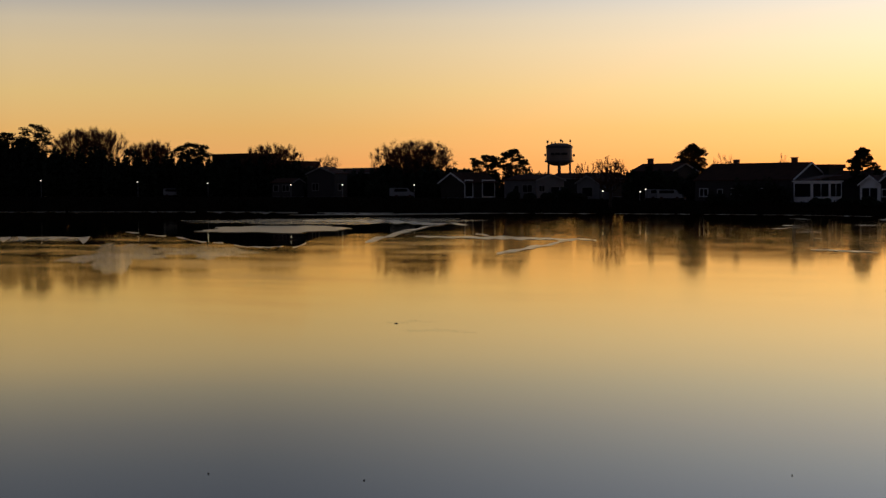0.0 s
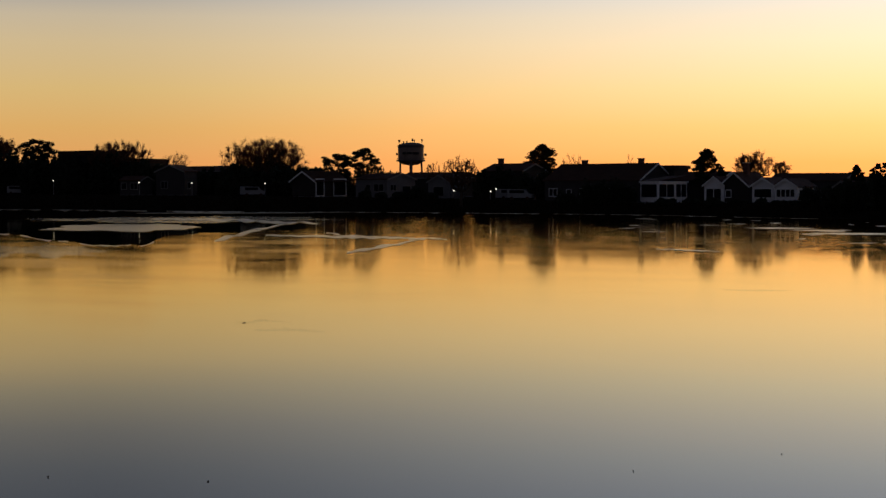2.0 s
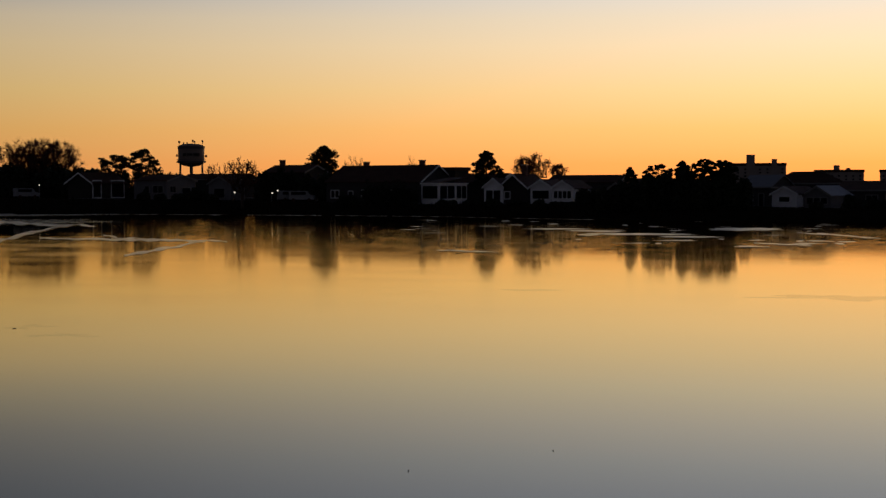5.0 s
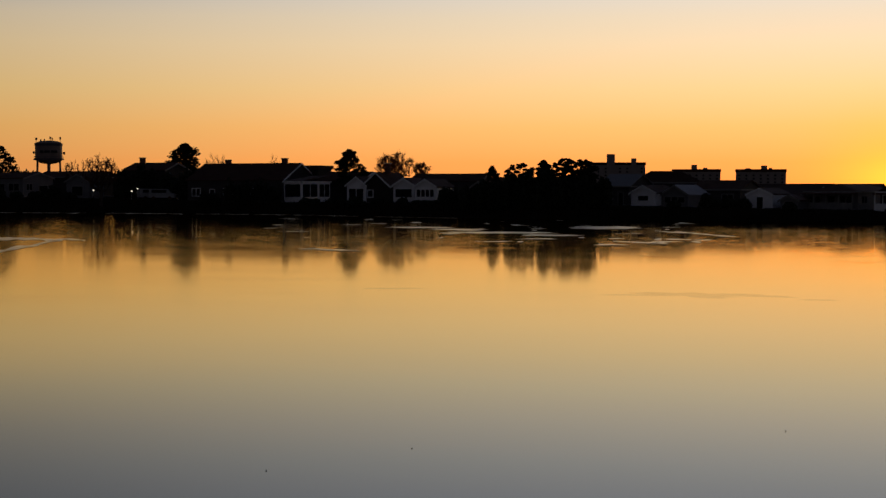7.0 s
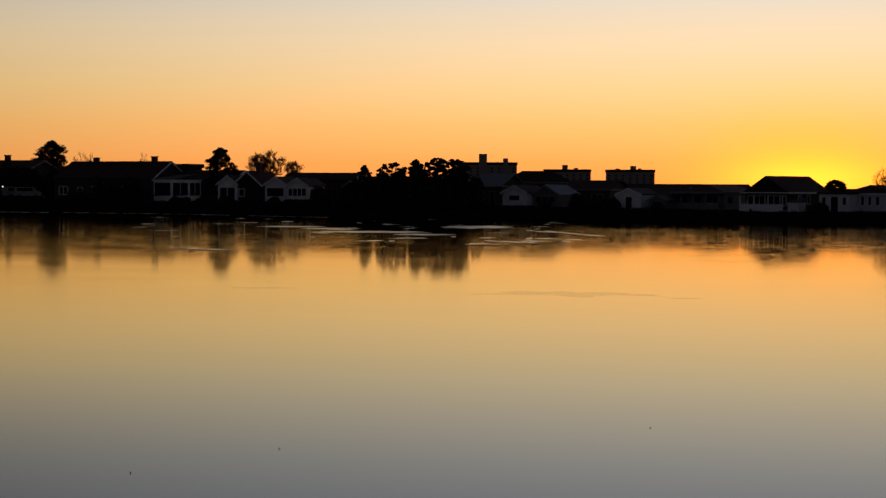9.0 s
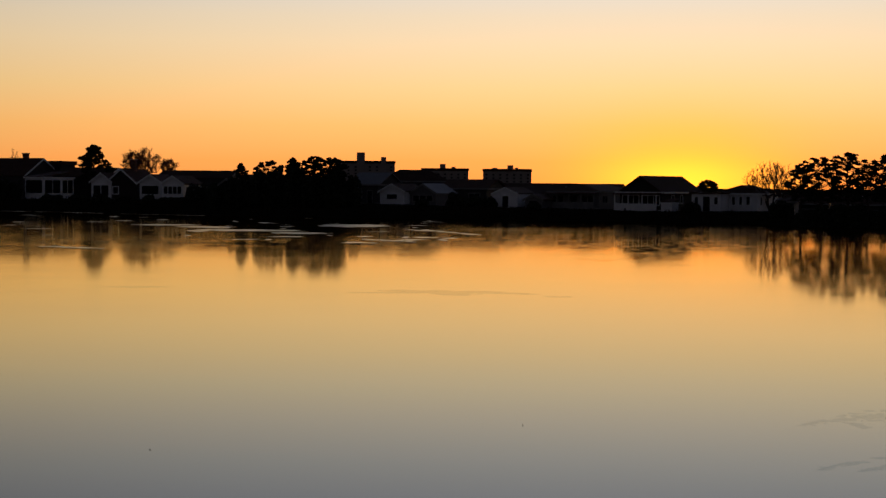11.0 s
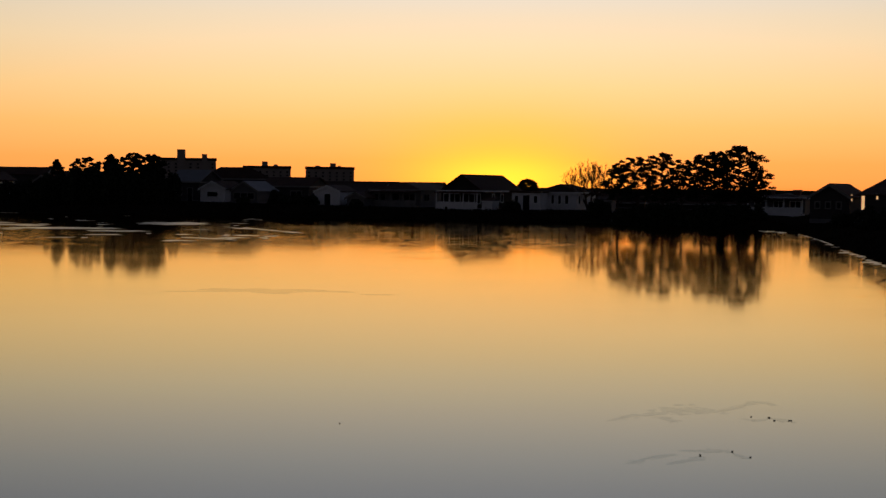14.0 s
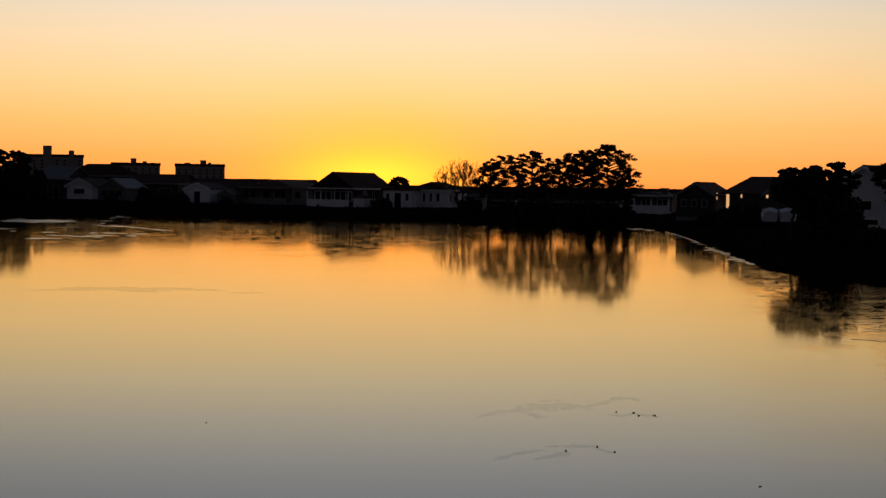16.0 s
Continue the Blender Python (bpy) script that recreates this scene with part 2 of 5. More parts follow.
TARP = material("white_boat_cover", (0.55, 0.55, 0.57), 0.6, 0.1, 0.8, 5.0)
DEAD_LEAF = material("wet_brown_leaf", (0.12, 0.09, 0.07), 0.7, 0.3, 5.0, 30.0)


# ---------------------------------------------------------------- building helpers
class Shape:
    """Collects vertices and faces for one mesh."""

    def __init__(self):
        self.v, self.f = [], []

    def add(self, points, faces):
        n = len(self.v)
        self.v += [tuple(p) for p in points]
        self.f += [tuple(i + n for i in f) for f in faces]
        return self

    def box(self, x0, x1, y0, y1, z0, z1):
        return self.add([(x, y, z) for z in (z0, z1) for y in (y0, y1) for x in (x0, x1)],
                        [(0, 2, 3, 1), (4, 5, 7, 6), (0, 1, 5, 4), (1, 3, 7, 5), (3, 2, 6, 7), (2, 0, 4, 6)])

    def slab(self, corners, thick):
        """A sheet on four corners in order, of that thickness downwards."""
        low = [(x, y, z - thick) for x, y, z in corners]
        n = len(corners)
        return self.add(list(corners) + low, [tuple(range(n)), tuple(range(2 * n - 1, n - 1, -1))] + [(i, i + n, (i + 1) % n + n, (i + 1) % n) for i in range(n)])

    def prism(self, outline, along):
        """outline, moved by the vector along, closed at both ends."""
        n = len(outline)
        ax, ay, az = along
        back = [(x + ax, y + ay, z + az) for x, y, z in outline]
        return self.add(list(outline) + back, [tuple(range(n)), tuple(range(2 * n - 1, n - 1, -1))] + [(i, i + n, (i + 1) % n + n, (i + 1) % n) for i in range(n)])

    def tube(self, a, b, ra, rb, sides=5):
        a, b = Vector(a), Vector(b)
        d = (b - a)
        if d.length < 1e-5:
            return self
        d.normalize()
        u = d.orthogonal().normalized()
        w = d.cross(u)
        ring = []
        for c, r in ((a, ra), (b, rb)):
            for i in range(sides):
                s = 2 * math.pi * i / sides
                ring.append(c + (u * math.cos(s) + w * math.sin(s)) * r)
        return self.add(ring, [(i, (i + 1) % sides, (i + 1) % sides + sides, i + sides) for i in range(sides)]
                        + [tuple(range(sides - 1, -1, -1)), tuple(range(sides, 2 * sides))])

    def mesh(self, name):
        me = bpy.data.meshes.new(name)
        me.from_pydata(self.v, [], self.f)
        bm = bmesh.new()
        bm.from_mesh(me)
        bmesh.ops.recalc_face_normals(bm, faces=bm.faces)
        bm.to_mesh(me)
        bm.free()
        return me


def part(name, shape, mat, parent, label=""):
    me = shape.mesh(name) if isinstance(shape, Shape) else shape
    me.materials.append(mat)
    ob = new(name, me)
    ob.parent = parent
    if label:
        ob["label"] = label
    return ob


def thing(name, m, label, category, group="", kind=""):
    ob = new(name)
    ob.matrix_basis = m
    ob.empty_display_size = 0.5
    return tagged(ob, label, category, group, kind)


def single(name, shape, mat, m, label, category, group="", kind=""):
    me = shape.mesh(name) if isinstance(shape, Shape) else shape
    me.materials.append(mat)
    ob = new(name, me)
    ob.matrix_basis = m
    return tagged(ob, label, category, group, kind)


def between(x, table):
    return float(np.interp(x, [a for a, b in table], [b for a, b in table]))


# bearing in degrees clockwise from +y, and the distance of the water's edge on it
SHORE = [(-180, 9), (-130, 12), (-100, 40), (-75, 180), (-45, 360), (-25, 394), (-15.9, 384), (-7.9, 350), (-3.8, 318), (1, 301), (4.5, 289), (12.6, 262),
         (16.7, 240), (20.9, 224), (25, 216), (33, 206), (39.9, 199), (44.8, 185), (46.8, 172), (47.8, 148), (48.6, 125), (49.7, 105), (50.6, 91), (53, 81.4),
         (60, 71), (80, 48), (110, 20), (150, 10), (180, 9)]
LAND = [(-180, 1.0), (-60, 3.0), (-16, 3.4), (-4, 3.0), (5, 2.5), (13, 1.8), (18, 2.0), (26, 1.7), (34, 1.35), (56, 1.2), (180, 1.0)]
BANK = [(-3, -0.5), (0, 0.0), (1.5, 0.25), (5, 0.6), (12, 1.0), (60, 1.0), (9000, 1.0)]  # metres behind the edge, share of the land's height


MEADOW = [(-3, -0.4), (0, 0.0), (1, 0.08), (14, 0.2), (40, 0.8), (60, 1.0), (9000, 1.0)]  # the same on the flat shore where the pond narrows


def shore(b):
    return between(b, SHORE)


def rise(b, back):
    flat = min(1.0, max(0.0, (b - 45.5) / 1.5))
    return (1 - flat) * between(back, BANK) + flat * between(back, MEADOW)


def ground(b, d):
    share = rise(b, d - shore(b))
    return share * between(b, LAND) if share > 0 else share


def spot(b, d, z=None):
    return Vector((d * math.sin(radians(b)), d * math.cos(radians(b)), ground(b, d) if z is None else z))


# ---------------------------------------------------------------- ground, pond and ice
def polar_sheet(name, bearings, rings, wear=()):
    """A sheet of quads; rings gives for a bearing the list of (distance, height), and then each kind of wear that is named."""
    rows = [[(r[0] * math.sin(radians(b)), r[0] * math.cos(radians(b)), r[1]) for r in rings(b)] for b in bearings]
    n, k = len(rows), len(rows[0])
    me = bpy.data.meshes.new(name)
    me.from_pydata([p for r in rows for p in r], [], [(i * k + j, (i + 1) * k + j, (i + 1) * k + j + 1, i * k + j + 1) for i in range(n - 1) for j in range(k - 1)])
    for i, name in enumerate(wear):
        me.attributes.new(name, "FLOAT", "POINT").data.foreach_set("value", [r[2 + i] for b in bearings for r in rings(b)])
    return me


def land_rings(b):
    e = shore(b) + 1.6 * noise.noise((b * 0.9, 3.1, 0)) + 0.7 * noise.noise((b * 3.3, 7.7, 0))
    out = []
    for back in (-3, -0.6, 0, 0.7, 1.5, 3, 5, 8, 12, 20, 35, 60, 120, 300, 800, 2000, 4500):
        z = rise(b, back)
        z = z * between(b, LAND) if z > 0 else z
        if 5 < back < 800:
            z += 0.12 * noise.noise((b * 4, back * 0.3, 1))
        out.append((e + back, z))
    return out


def steps(a, b, step):
    return [a + (b - a) * i / round((b - a) / step) for i in range(round((b - a) / step) + 1)]


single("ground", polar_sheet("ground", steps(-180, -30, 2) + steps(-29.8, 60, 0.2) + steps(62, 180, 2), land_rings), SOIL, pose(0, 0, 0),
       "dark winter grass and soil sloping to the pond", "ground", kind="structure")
single("water", polar_sheet("water", steps(-180, 180, 1.0), lambda b: [(0.0, 0.0), (shore(b) * 0.5, 0.0), (shore(b) + 2.5, 0.0)]), WATER, pose(0, 0, 0),
       "dark open pond water mirroring the dawn sky", "water", kind="structure")

# where the thin ice ends, by bearing
ICE_END = [(-120, 10), (-60, 150), (-30, 176), (-16, 165), (-12.5, 161), (-12.2, 184), (-11.2, 180), (-8.0, 135), (-5.4, 126), (-4.7, 150), (-2.8, 164), (0.3, 172), (2.2, 150),
           (5, 139), (8.5, 131), (12.5, 120), (15.5, 118), (20, 120), (27, 122), (33, 114), (36.6, 106), (40.7, 128), (45, 146), (46.5, 146), (47.8, 118), (49.2, 86),
           (50.3, 68), (51, 60), (54.7, 48), (60, 40), (90, 25), (120, 10)]


def ice_end(b):
    return between(b, ICE_END) + 5 * noise.noise((b * 1.3, 0.4, 5)) + 2.5 * noise.noise((b * 5.1, 2.4, 5))


def hoary(b, d):
    """How much hoar lies on the ice: towards its far edge, most where the trees stand highest."""
    return between(b, [(-20, 1.0), (0, 0.95), (4, 0.75), (8, 0.45), (12, 0.28), (18, 0.12), (24, 0.05), (36, 0.05), (41, 0.3), (56, 0.35)]) * between(d / ice_end(b), [(0.36, 0.0), (0.46, 0.4), (0.58, 0.85), (0.7, 1.0), (0.95, 0.9), (1.25, 0.3), (1.6, 0.25)])


def thin_ice(b):
    e = ice_end(b)
    return [(r * e, 0.03, hoary(b, r * e)) for r in (0.02, 0.36, 0.46, 0.58, 0.7, 0.85, 1.0)] + [(e + 0.2, -0.02, hoary(b, e))]


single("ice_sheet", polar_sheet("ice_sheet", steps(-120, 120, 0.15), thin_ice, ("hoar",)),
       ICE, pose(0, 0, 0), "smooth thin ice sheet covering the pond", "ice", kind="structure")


def floe(name, b, d, long, deep, turn, mat, label, seed, z=0.03, ragged=0.25, group="ice floes on the pond", thick=0.02):
    """A flat plate of ice with a ragged outline: long across the view, deep along it, in metres."""
    s = Shape()
    n = 72
    rim = []
    for i in range(n):
        a = 2 * math.pi * i / n
        r = 1 + ragged * 1.6 * noise.noise((2.2 * math.cos(a) + seed, 2.2 * math.sin(a), seed * 0.7)) + ragged * 0.7 * noise.noise((6 * math.cos(a), 6 * math.sin(a) + seed, 2))
        rim.append((0.5 * long * r * math.cos(a), 0.5 * deep * r * math.sin(a), 0.0))
    s.slab(rim, thick)
    return single(name, s, mat, Matrix.Translation(spot(b, d, z + thick + 0.002 * (seed % 7) * (thick > 0.01))) @ pose(0, 0, 0, 0, 0, -b + turn), label, "ice", group)


# bearing, distance, length, depth, turn
for i, (b, d, long, deep, turn) in enumerate([(-5.9, 186, 15.5, 34, 0), (-2.0, 290, 34, 14, -8),
                                                (17.6, 176, 7, 5, -4), (20.8, 156, 10, 6, -12), (24.3, 176, 7, 5, 0), (19.0, 168, 6, 4, -10), (24.45, 176, 7.6, 12, -3), (22.4, 148, 6, 4, -14)]):
    floe("frosted_floe", b, d, long, deep, turn, FROST, "pale frosted ice floe on dark water", i + 1)
floe("grey_floe", -4.0, 232, 40, 44, -8, GREY_ICE, "wide grey refrozen ice floe on dark water", 40, z=0.018)
for i, (b, d, long, deep, turn) in enumerate([(16, 190, 14, 14, -15), (23, 190, 16, 12, -20), (30, 165, 12, 12, -25), (38, 172, 18, 16, -30)]):
    floe("dull_floe", b, d, long, deep, turn, PLATE_ICE, "dull brownish ice floe frozen into the pond", i + 43, z=0.018)


def between_ice_and_bank(b):
    """From well inside the smooth sheet, where it is as smooth, to the bank, breaking up on the way."""
    e, bank = ice_end(b), shore(b) + 0.5
    run = min(40.0, 0.4 * e)
    start = min(1.0, (b - 0.4) / 3)
    rings = [(e - run, 0.0304, 0.0), (e - 0.6 * run, 0.032, 0.12 * start), (e - 0.2 * run, 0.034, 0.4 * start), (e + 0.25 * (bank - e), 0.034, 0.75 * start), (0.5 * (e + bank), 0.034, start), (bank, 0.034, start)]
    return [(d, z, wear, hoary(b, d)) for d, z, wear in rings]


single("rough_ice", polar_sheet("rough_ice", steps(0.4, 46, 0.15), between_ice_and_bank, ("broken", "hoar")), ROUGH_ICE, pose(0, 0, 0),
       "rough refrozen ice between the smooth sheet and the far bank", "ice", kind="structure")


def along_the_bank(b):
    near = shore(b) - (38 + 22 * noise.noise((b * 0.9, 3.1, 7)) + 12 * noise.noise((b * 4.2, 1.1, 7))) * min(1, 0.25 + (b - 3) / 6, 0.1 + (46 - b) / 3)
    return [(d, z, wear, max(frost * between(b, [(3, 0.1), (13, 0.35), (19, 1.0)]), hoary(b, d))) for d, z, wear, frost in ((near, 0.0345, 0.55, 0.1), (0.5 * (near + shore(b)), 0.040, 1.0, 0.55), (shore(b) + 0.5, 0.040, 1.0, 0.9))]


single("shore_ice", polar_sheet("shore_ice", steps(3, 46, 0.12), along_the_bank, ("broken", "hoar")), SHORE_ICE, pose(0, 0, 0),
       "broken dull ice along the foot of the far bank", "ice", kind="structure")
single("rough_ice", polar_sheet("rough_ice", steps(46, 56, 0.15), between_ice_and_bank, ("broken", "hoar")), NEAR_ROUGH_ICE, pose(0, 0, 0),
       "thin rough ice under the bushes of the near bank", "ice", kind="structure")


for i, (b, d, long, deep, turn) in enumerate([(-11.9, 118, 5.4, 44, -3), (-14.6, 158, 9, 14, 0), (-8.6, 118, 6.5, 20, 6)]):
    floe("frosty_patch", b, d, long, deep, turn, GREY_ICE, "frosty cracked patch on the edge of the thin ice", i + 55, z=0.0302, ragged=0.5, thick=0.0004, group="frosty patches on the ice")


def frost_rim(b0, b1, width, seed):
    """A band of frost along the edge of the ice."""
    s = Shape()
    top, bot = [], []
    for b in steps(b0, b1, 0.12):
        w = width * max(0.0, 0.35 + 1.7 * noise.noise((b * 2.9, seed, 0)))
        e = ice_end(b) - 0.15
        for keep, d in ((top, e), (bot, e - w)):
            keep.append((d * math.sin(radians(b)), d * math.cos(radians(b))))
    for i in range(len(top) - 1):
        if math.dist(top[i], bot[i]) < 0.25 or math.dist(top[i + 1], bot[i + 1]) < 0.25:
            continue
        quad = [top[i], top[i + 1], bot[i + 1], bot[i]]
        s.slab([(x, y, 0.055) for x, y in quad], 0.02)
    single("frosted_ice_band", s, FROST, pose(0, 0, 0), "narrow band of frost along the edge of the thin ice", "ice", "frost along the ice edge")


for i, (b0, b1, w) in enumerate([(-17, -12.6, 15), (-11.6, -8.0, 6), (-7.6, -5.0, 4), (1.2, 5.6, 6)]):
    frost_rim(b0, b1, w, i)


def frost_streak(ends, deep, seed):
    """A refrozen lead, white with frost: through points of bearing and distance, tapering to both ends."""
    s = Shape()
    edge = []
    for b in steps(ends[0][0], ends[-1][0], 0.08):
        f = (b - ends[0][0]) / (ends[-1][0] - ends[0][0])
        d = between(b, ends) + 0.05 * deep * noise.noise((b * 6, seed, 1)) + 0.4 * deep * noise.noise((b * 1.7, seed, 4))
        w = deep * (0.22 + 0.78 * math.sin(math.pi * min(1, 0.1 + 0.85 * f))) * (0.75 + 0.9 * noise.noise((b * 2.6, seed, 9)))
        edge.append([(r * math.sin(radians(b)), r * math.cos(radians(b)), 0.06) for r in (d + max(w, 0.5) / 2, d - max(w, 0.5) / 2)])
    for i in range(len(edge) - 1):
        s.slab([edge[i][0], edge[i + 1][0], edge[i + 1][1], edge[i][1]], 0.02)
    single("frost_streak", s, FROST, pose(0, 0, 0), "thin frosted streak where two ice plates met", "ice", "frosted streaks on the ice")


for i, (ends, deep) in enumerate([([(-2.85, 137), (-1.8, 158), (-0.9, 181), (-0.2, 204)], 15), ([(-5.1, 234), (-2.2, 226), (-0.6, 207), (0.9, 201)], 22),
                                  ([(-1.0, 151), (1.2, 147), (3.4, 142), (5.4, 139)], 9), ([(1.96, 111), (3.2, 120), (4.65, 137)], 7), ([(24.7, 132), (26.7, 126)], 3), ([(13.2, 116), (15.5, 112)], 2.5), ([(26.2, 163), (27.6, 155), (29.1, 145)], 4)]):
    frost_streak(ends, deep, i)


def shore_frost(b0, b1, off, width, seed):
    s = Shape()
    pts = []
    for b in steps(b0, b1, 0.1):
        e = shore(b) - off + 1.2 * noise.noise((b * 2, seed, 3))
        w = width * max(0.1, 0.5 + 1.2 * noise.noise((b * 3, seed, 8)))
        pts.append([(d * math.sin(radians(b)), d * math.cos(radians(b)), 0.05) for d in (e, e - w)])
    for i in range(len(pts) - 1):
        s.slab([pts[i][0], pts[i + 1][0], pts[i + 1][1], pts[i][1]], 0.04)
    single("shore_frost", s, FROST, pose(0, 0, 0), "frosted shelf ice along the far bank", "ice", "frost along the bank")


for i, (b0, b1, off, w) in enumerate([(-17, -13.6, 4, 20), (3.4, 5.6, 3, 8), (6.3, 9.0, 3, 9), (11.6, 12.9, 3, 7), (16, 19, 3, 2.5), (-13.5, -9, 4, 22), (-8.6, -5.3, 5, 26), (-4.6, -1.8, 4, 20), (0.6, 3.2, 3, 9), (9.5, 11.4, 3, 8), (13.0, 15.4, 3, 4), (40.6, 41.5, 3, 4), (45.6, 46.6, 4, 6), (47.0, 48.2, 3, 3)]):
    shore_frost(b0, b1, off, w, i)

# broken plates, refrozen at all angles between the smooth sheet and the bank
def broken_plates(b0, b1, count, wide, deep, near, seed, mat, label):
    """near: how far the plates reach from the bank, as a share of the way to the smooth ice."""
    rng = np.random.default_rng(seed)
    s = Shape()
    for _ in range(count):
        b = rng.uniform(b0, b1)
        bank, e = shore(b) - 1.5, ice_end(b)
        d = bank - (bank - e) * near * rng.random() ** 0.8
        if noise.noise((b * 0.8, d * 0.03, seed)) < -0.12:
            continue
        across, along = wide * (0.25 + 1.2 * rng.random() ** 2), deep * (0.3 + rng.random())
        turn = radians(-b + rng.normal(0, 7))
        rim = []
        for i in range(9):
            a = 2 * math.pi * i / 9
            r = 0.4 + 0.75 * rng.random()
            u, w = 0.5 * across * r * math.cos(a), 0.5 * along * r * math.sin(a)
            rim.append((d * math.sin(radians(b)) + u * math.cos(turn) - w * math.sin(turn), d * math.cos(radians(b)) + u * math.sin(turn) + w * math.cos(turn), 0.042 + 0.003 * rng.random()))
        s.slab(rim, 0.004)
    me = bpy.data.meshes.new("broken_ice_plates")
    me.from_pydata(s.v, [], s.f)
    single("broken_ice_plates", me, mat, pose(0, 0, 0), label, "ice", kind="stuff")


broken_plates(12, 28, 70, 3.0, 4.5, 0.95, 5, FROST, "small frosted plates frozen into the broken ice")
broken_plates(4, 46, 420, 3.6, 4.0, 0.95, 6, PLATE_ICE, "small dull plates frozen into the broken ice")
broken_plates(45.8, 51, 60, 1.0, 1.8, 0.25, 8, FROST, "small frosted plates along the low bank")
broken_plates(45.8, 55, 240, 1.5, 1.6, 0.95, 9, PLATE_ICE, "small dull plates along the low bank")

# slicks and refrozen cracks on the near ice
def dull_patch(i, b, d, long, deep, turn):
    floe("dull_patch", b, d, long, deep, turn, DULL_ICE, "thin dull patch on the smooth ice", i + 70, z=0.0302, ragged=0.6, thick=0.0004, group="dull patches on the ice")


for i, (b, d, long, deep, turn) in enumerate([(27.6, 67.6, 6.6, 2.6, -6), (31.8, 65.5, 1.2, 0.5, -6),
                                                (-7.3, 76, 1.2, 0.6, 0), (-15, 78, 3.0, 0.5, 5), (16.8, 71, 2.4, 0.7, 0)]):
    dull_patch(i, b, d, long, deep, turn)
def smear(ends, deep, seed):
    """A drift of faint hoar on the ice: ragged flakes strewn along a line of bearings and distances."""
    rng = np.random.default_rng(seed)
    s = Shape()
    b0, b1 = ends[0][0], ends[-1][0]
    for _ in range(int(34 * (b1 - b0)) + 10):
        f = rng.random()
        b = b0 + (b1 - b0) * f
        thick = deep * (0.35 + 0.65 * math.sin(math.pi * f)) * (0.3 + 1.3 * abs(noise.noise((b * 3.1, seed, 2))))
        d = between(b, ends) + rng.normal(0, 0.55) * thick
        x, y = d * math.sin(radians(b)), d * math.cos(radians(b))
        r = d * 0.0009 * (0.3 + 1.6 * rng.random() ** 2)
        k = 0.16 * thick * (0.4 + rng.random())
        turn = radians(-b)
        rim = []
        for i in range(6):
            a = math.pi * (i + 0.5 * rng.random()) / 3
            u, w = r * 2.6 * math.cos(a), (r + k) * math.sin(a)
            rim.append((x + u * math.cos(turn) - w * math.sin(turn), y + u * math.sin(turn) + w * math.cos(turn), 0.0305 + 0.0002 * rng.random()))
        s.slab(rim, 0.0004)
    me = bpy.data.meshes.new("hoar_smear")
    me.from_pydata(s.v, [], s.f)
    single("hoar_smear", me, SMUDGE, pose(0, 0, 0), "faint drift of hoar flakes on the smooth ice", "frost", "hoar drifts on the ice", "stuff")


for i, (ends, deep) in enumerate([([(40.33, 31.6), (41.05, 32.2), (41.41, 32.4)], 0.5), ([(41.41, 32.3), (42.13, 33.0), (42.84, 33.2)], 1.1), ([(42.7, 33.0), (43.56, 33.3), (44.41, 33.3)], 1.2), ([(41.98, 32.2), (42.56, 31.7)], 0.5), ([(44.2, 33.3), (44.98, 34.2), (45.34, 34.9), (45.83, 34.8), (46.05, 34.1)], 0.5), ([(44.91, 32.3), (45.34, 32.1), (45.83, 32.5), (46.75, 32.1)], 0.35), ([(40.91, 26.8), (41.63, 27.4), (42.49, 27.8)], 0.4), ([(42.34, 26.9), (42.99, 27.3), (43.56, 27.6)], 0.4), ([(42.7, 28.2), (44.13, 28.4), (44.56, 28.2), (44.98, 27.7)], 0.3), ([(-1.96, 54.3), (-1.12, 54.9), (-0.4, 54.4)], 1.0), ([(-1.33, 51.1), (-0.29, 51.4), (1.06, 50.4)], 1.0)]):
    smear(ends, deep, i + 1)
for i, (b, d, size) in enumerate([(45.81, 32.6, 0.11), (46.55, 32.3, 0.14), (46.0, 32.2, 0.08), (45.2, 32.6, 0.09), (44.52, 28.3, 0.1), (45.14, 27.8, 0.1), (43.4, 27.8, 0.07), (50.19, 25.2, 0.12),
                                    (30.58, 30.6, 0.07), (17.37, 28.0, 0.06), (-8.36, 26.2, 0.09), (-2.87, 25.3, 0.07), (-1.72, 53.9, 0.25), (12.2, 26.0, 0.08)]):
    s = Shape()
    s.slab([(0.17 * size * (0.6 + 0.5 * random.random()) * math.cos(a * 0.9), 0.32 * size * (0.6 + 0.5 * random.random()) * math.sin(a * 0.9), 0.02 * random.random()) for a in range(7)], 0.012)
    single("fallen_leaf", s, DEAD_LEAF, Matrix.Translation(spot(b, d, 0.033)) @ pose(0, 0, 0, 0, 0, 40 * i), "dark wet leaf frozen onto the ice", "leaf", "leaves on the ice")


